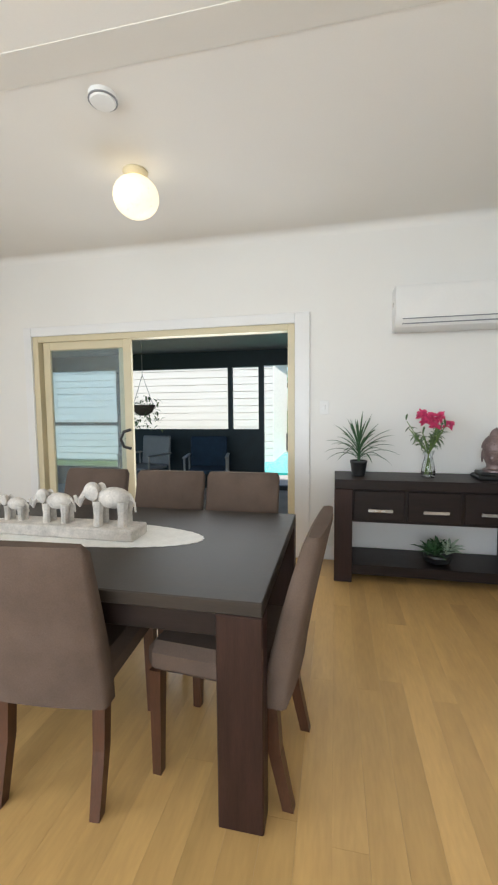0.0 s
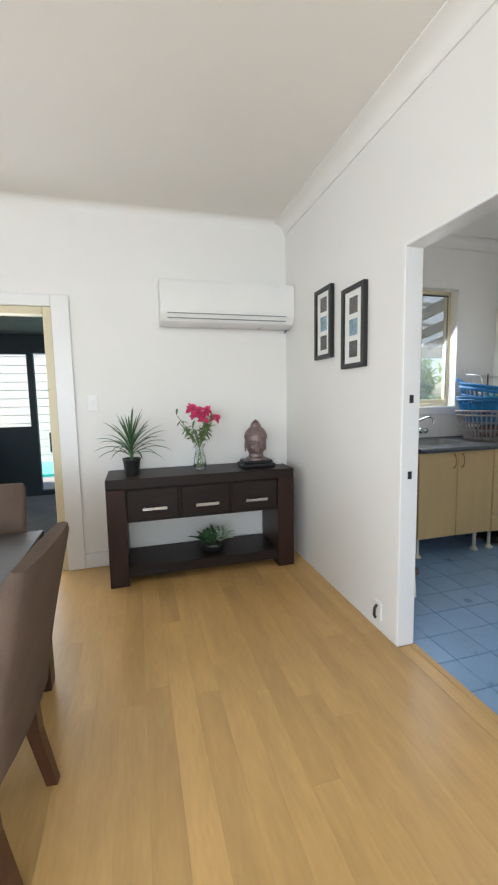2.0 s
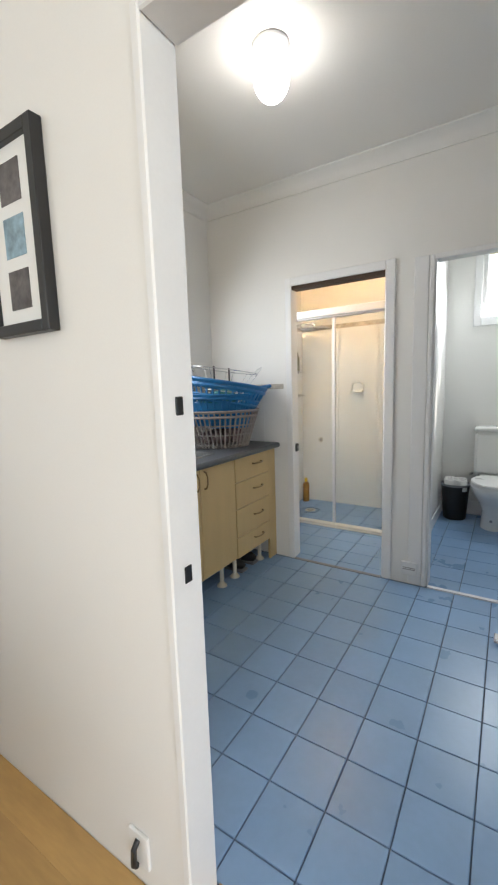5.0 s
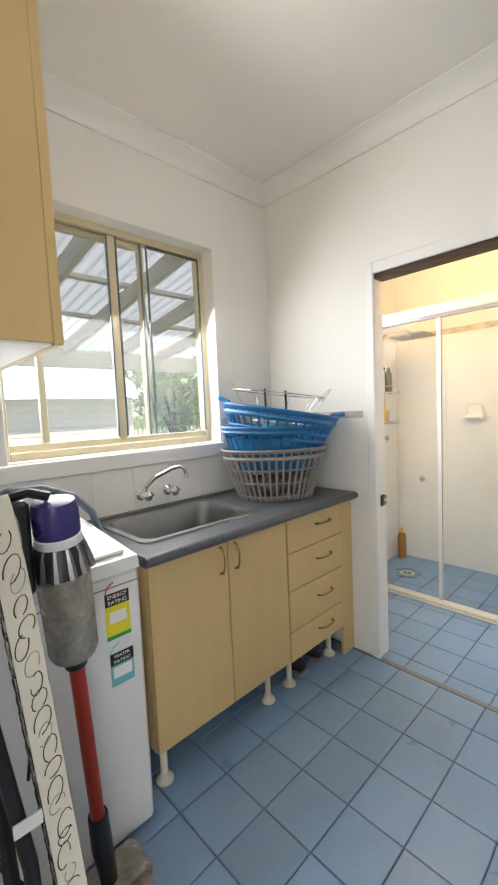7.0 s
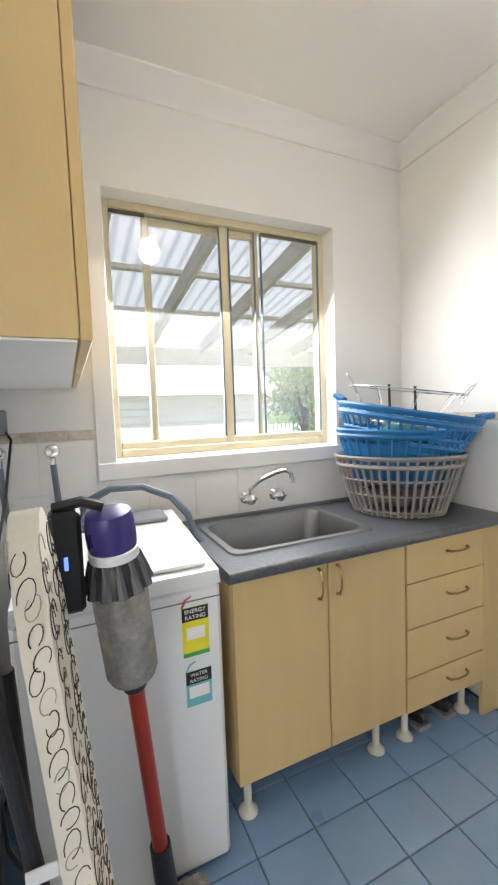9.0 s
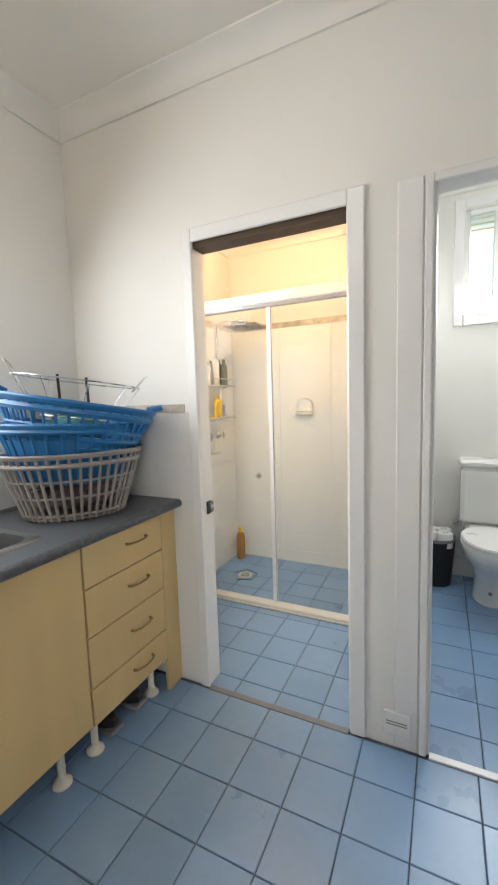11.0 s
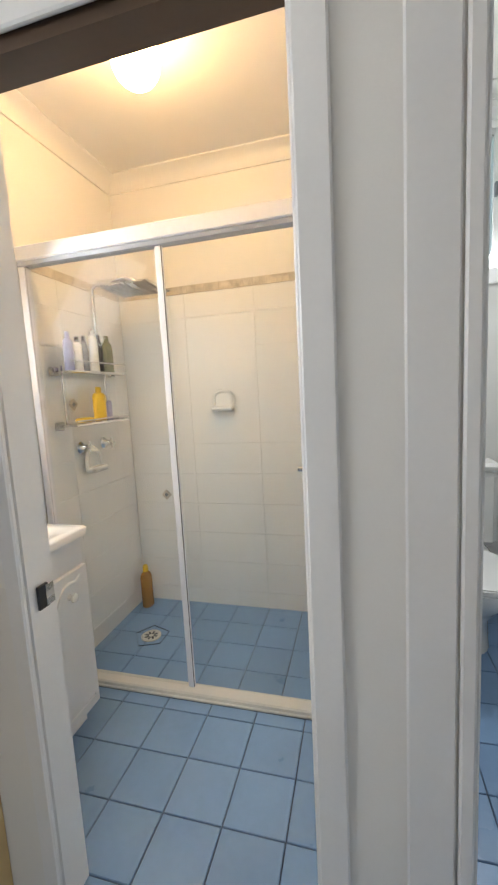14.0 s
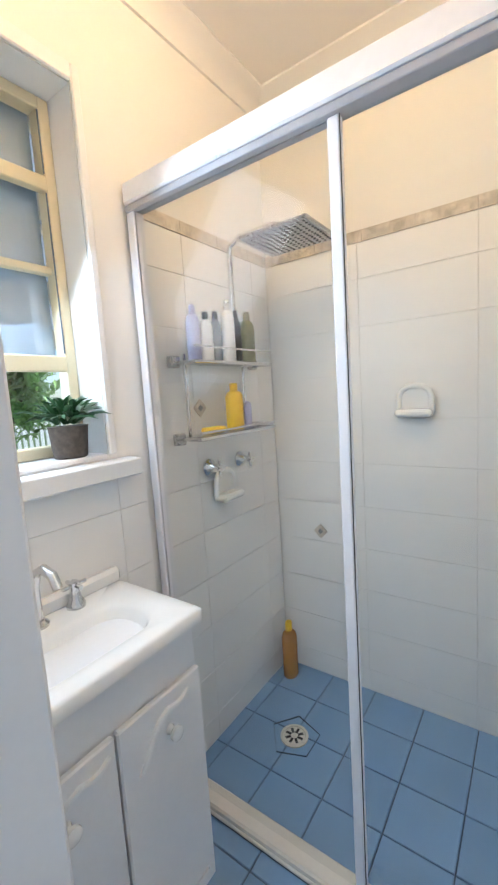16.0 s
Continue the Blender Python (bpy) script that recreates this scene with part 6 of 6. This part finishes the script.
def tree(x, y, h, spread, seed, clumps=420):
    ob = thing("tree", (x, y, -0.14), "leafy green garden tree", "tree", "garden trees")
    rn = random.Random(seed)
    tr = Shape().tube([(0, 0, 0), (0.05, 0.02, h * 0.3), (0, 0.1, h * 0.6)], [0.13, 0.10, 0.05], 10)
    s, tips = Shape(), []
    for i in range(9):
        a = i * 2.4
        e = Vector((math.cos(a) * spread * rn.uniform(0.4, 0.8), math.sin(a) * spread * rn.uniform(0.4, 0.8), h * rn.uniform(0.45, 0.85)))
        tr.tube([(0.03, 0.03, h * 0.35), e * 0.5 + Vector((0, 0, h * 0.22)), e], [0.05, 0.03, 0.012], 6)
        tips.append(e)
    for i in range(clumps):
        c = tips[i % 9] + Vector((rn.gauss(0, 0.3), rn.gauss(0, 0.3), rn.gauss(0, 0.22))) * spread * 0.8
        c.z = max(0.5, c.z)
        for k in range(5):
            d = Vector((rn.uniform(-1, 1), rn.uniform(-1, 1), rn.uniform(-0.8, 0.8)))
            s.leaf(c, c + d * 0.20, 0.10, 0.02, 0.2, 2)
    part("trunk", tr, BARK, ob)
    part("crown", s, TREEL, ob)


for k, (x, y, h, sp) in enumerate(((7.2, 13.6, 4.2, 1.9), (5.2, 19.0, 5.0, 2.4), (1.8, 19.5, 4.6, 2.6), (9.5, 17.0, 5.5, 2.6), (-2.2, 16.5, 5.0, 2.4), (6.2, 8.4, 2.6, 0.7))):
    tree(x, y, h, sp, 20 + k)

# pergola outside the laundry and bathroom windows
pg = thing("pergola", (0, 0, 0), "weathered timber pergola with corrugated clear roofing", "pergola")


def slope(y):
    return 2.72 - (y - 4.1) * 0.145


for i in range(8):
    x = 1.83 + i * 0.67
    part("rafter", Shape().add([(x + a, y, slope(y) + b) for y in (4.08, 7.3) for a, b in ((0, -0.14), (0.045, -0.14), (0.045, 0), (0, 0))], [(0, 1, 2, 3), (4, 5, 6, 7), (0, 1, 5, 4), (1, 2, 6, 5), (2, 3, 7, 6), (3, 0, 4, 7)]), TIMBER, pg, smooth=0)
for y in (4.7, 5.5, 6.3):
    part("batten", Shape().box(1.4, 6.9, y, y + 0.07, slope(y) + 0.001, slope(y) + 0.036), TIMBER, pg, smooth=0)
part("fascia_beam", Shape().box(1.4, 6.9, 7.17, 7.24, 1.99, 2.20, 0.004), TIMBER, pg, smooth=0)
for x in (1.45, 6.8):
    part("post", Shape().box(x, x + 0.09, 7.25, 7.34, -0.14, 2.2, 0.004), TIMBER, pg, smooth=0)
vs, fs = [], []
n = 260
for i in range(n + 1):
    x, z = 1.35 + 5.6 * i / n, 0.012 * math.cos(2 * math.pi * i / 5)
    vs += [(x, 4.08, slope(4.08) + 0.05 + z), (x, 7.5, slope(7.5) + 0.05 + z)]
fs = [(2 * i, 2 * i + 1, 2 * i + 3, 2 * i + 2) for i in range(n)]
roof = part("roof_sheet", Shape().add(vs, fs), CORRU, pg, "corrugated clear sheeting", 60)


# ---- tiles and boards ----
def floor_tiles(parent, x0, x1, y0, y1, ox, oy, px=0.2, py=0.2):
    out = []
    for a, b in cut(x0, x1, px, ox, 0.004):
        for c, d in cut(y0, y1, py, oy, 0.004):
            out.append((((a + b) / 2, (c + d) / 2, -0.006 + random.uniform(0, 0.0006)), (b - a, d - c, 0.012)))
    pieces(parent, "tile", TILE, out)


O = bpy.data.objects
floor_tiles(O["floor_laundry"], 1.96, 3.92, 0.6, 3.90, 3.745, 2.46, 0.2095, 0.199)
floor_tiles(O["floor_wc"], 3.95, 5.70, 1.38, 2.37, 4.10, 2.04, 0.206, 0.21)
floor_tiles(O["floor_bath"], 3.94, 4.695, 2.43, 3.82, 4.235, 3.05)
floor_tiles(O["floor_bath"], 4.775, 5.50, 2.43, 3.82, 5.31, 3.365, 0.19, 0.2)

rnd = random.Random(17)
boards = []
k = 0
x = -3.353
while x < LE - 0.004:
    w = min(0.10625, LE - x)
    y = -2.1 - rnd.uniform(0, 1.1)
    while y < LN:
        L = rnd.choice((1.22, 1.22, 0.95, 1.5))
        a, b = max(y, -2.1), min(y + L, LN)
        if b - a > 0.03:
            boards.append(((x + w / 2, (a + b) / 2, -0.006), (w - 0.0003, b - a - 0.0003, 0.012)))
        y += L
    x += w
boards.append(((1.89, 2.0875, -0.006), (0.068, 0.686, 0.012)))
pieces(O["floor_living"], "floorboard", OAK, boards, 0.0002)


def wall_tiles(parent, axis, at, lo, hi, z0, z1, pitch, h, origin, oz, name="tile", mat=WTILE, out=-1, skip=None):
    """Thin tiles standing on a wall; axis is the wall's normal, out the side that they face."""
    got = []
    for a, b in cut(lo, hi, pitch, origin, 0.0011):
        for c, d in cut(z0, z1, h, oz, 0.0013):
            if skip and skip((a + b) / 2, (c + d) / 2):
                continue
            ctr = (at + out * 0.002, (a + b) / 2, (c + d) / 2) if axis == "x" else ((a + b) / 2, at + out * 0.002, (c + d) / 2)
            got.append((ctr, (0.004, b - a, d - c) if axis == "x" else (b - a, 0.004, d - c)))
    pieces(parent, name, mat, got, 0.0004)


wall_tiles(wall_be, "x", 5.4985, 2.432, 3.81, 0.0, 1.908, 0.42, 0.186, 2.97, 0.10)
wall_tiles(wall_be, "x", 5.4985, 2.432, 3.81, 1.912, 1.957, 0.2, 0.05, 2.97, 1.91, "border_tile", BORDER)
wall_tiles(wall_bn, "y", 3.8185, 4.77, 5.488, 0.0, 1.908, 0.42, 0.186, 4.95, 0.10)
wall_tiles(wall_bn, "y", 3.8185, 4.77, 5.488, 1.912, 1.957, 0.2, 0.05, 4.95, 1.91, "border_tile", BORDER)
wall_tiles(wall_bn, "y", 3.8185, 4.045, 4.70, 0.0, 1.13, 0.275, 0.2, 4.32, 0.03)
wall_tiles(wall_ln, "y", 3.8985, 1.958, 2.34, 0.0, 1.29, 0.2, 0.2, 2.34, 0.09)
wall_tiles(wall_ln, "y", 3.8985, 2.345, 3.936, 0.9, 1.12, 0.2, 0.2, 2.34, 0.92)
wall_tiles(wall_ln, "y", 3.8985, 3.51, 3.936, 1.122, 1.29, 0.2, 0.2, 2.34, 0.92)
wall_tiles(wall_ln, "y", 3.8985, 1.958, 2.34, 1.293, 1.33, 0.1, 0.05, 2.34, 1.29, "border_tile", BORDER)
wall_tiles(wall_ln, "y", 3.8985, 3.51, 3.936, 1.293, 1.33, 0.1, 0.05, 2.34, 1.29, "border_tile", BORDER)
wall_tiles(wall_le, "x", 3.9385, 3.215, 3.89, 0.9, 1.30, 0.2, 0.2, 3.215, 0.90)
wall_tiles(wall_le, "x", 3.9385, 3.245, 3.89, 1.303, 1.34, 0.1, 0.05, 3.245, 1.30, "border_tile", BORDER)
wall_tiles(wall_e, "x", 1.9465, 2.57, 3.885, 0.0, 1.29, 0.2, 0.2, 2.57, 0.09, out=1)
wall_tiles(wall_e, "x", 1.9465, 2.57, 3.885, 1.293, 1.33, 0.1, 0.05, 2.57, 1.29, "border_tile", BORDER, out=1)
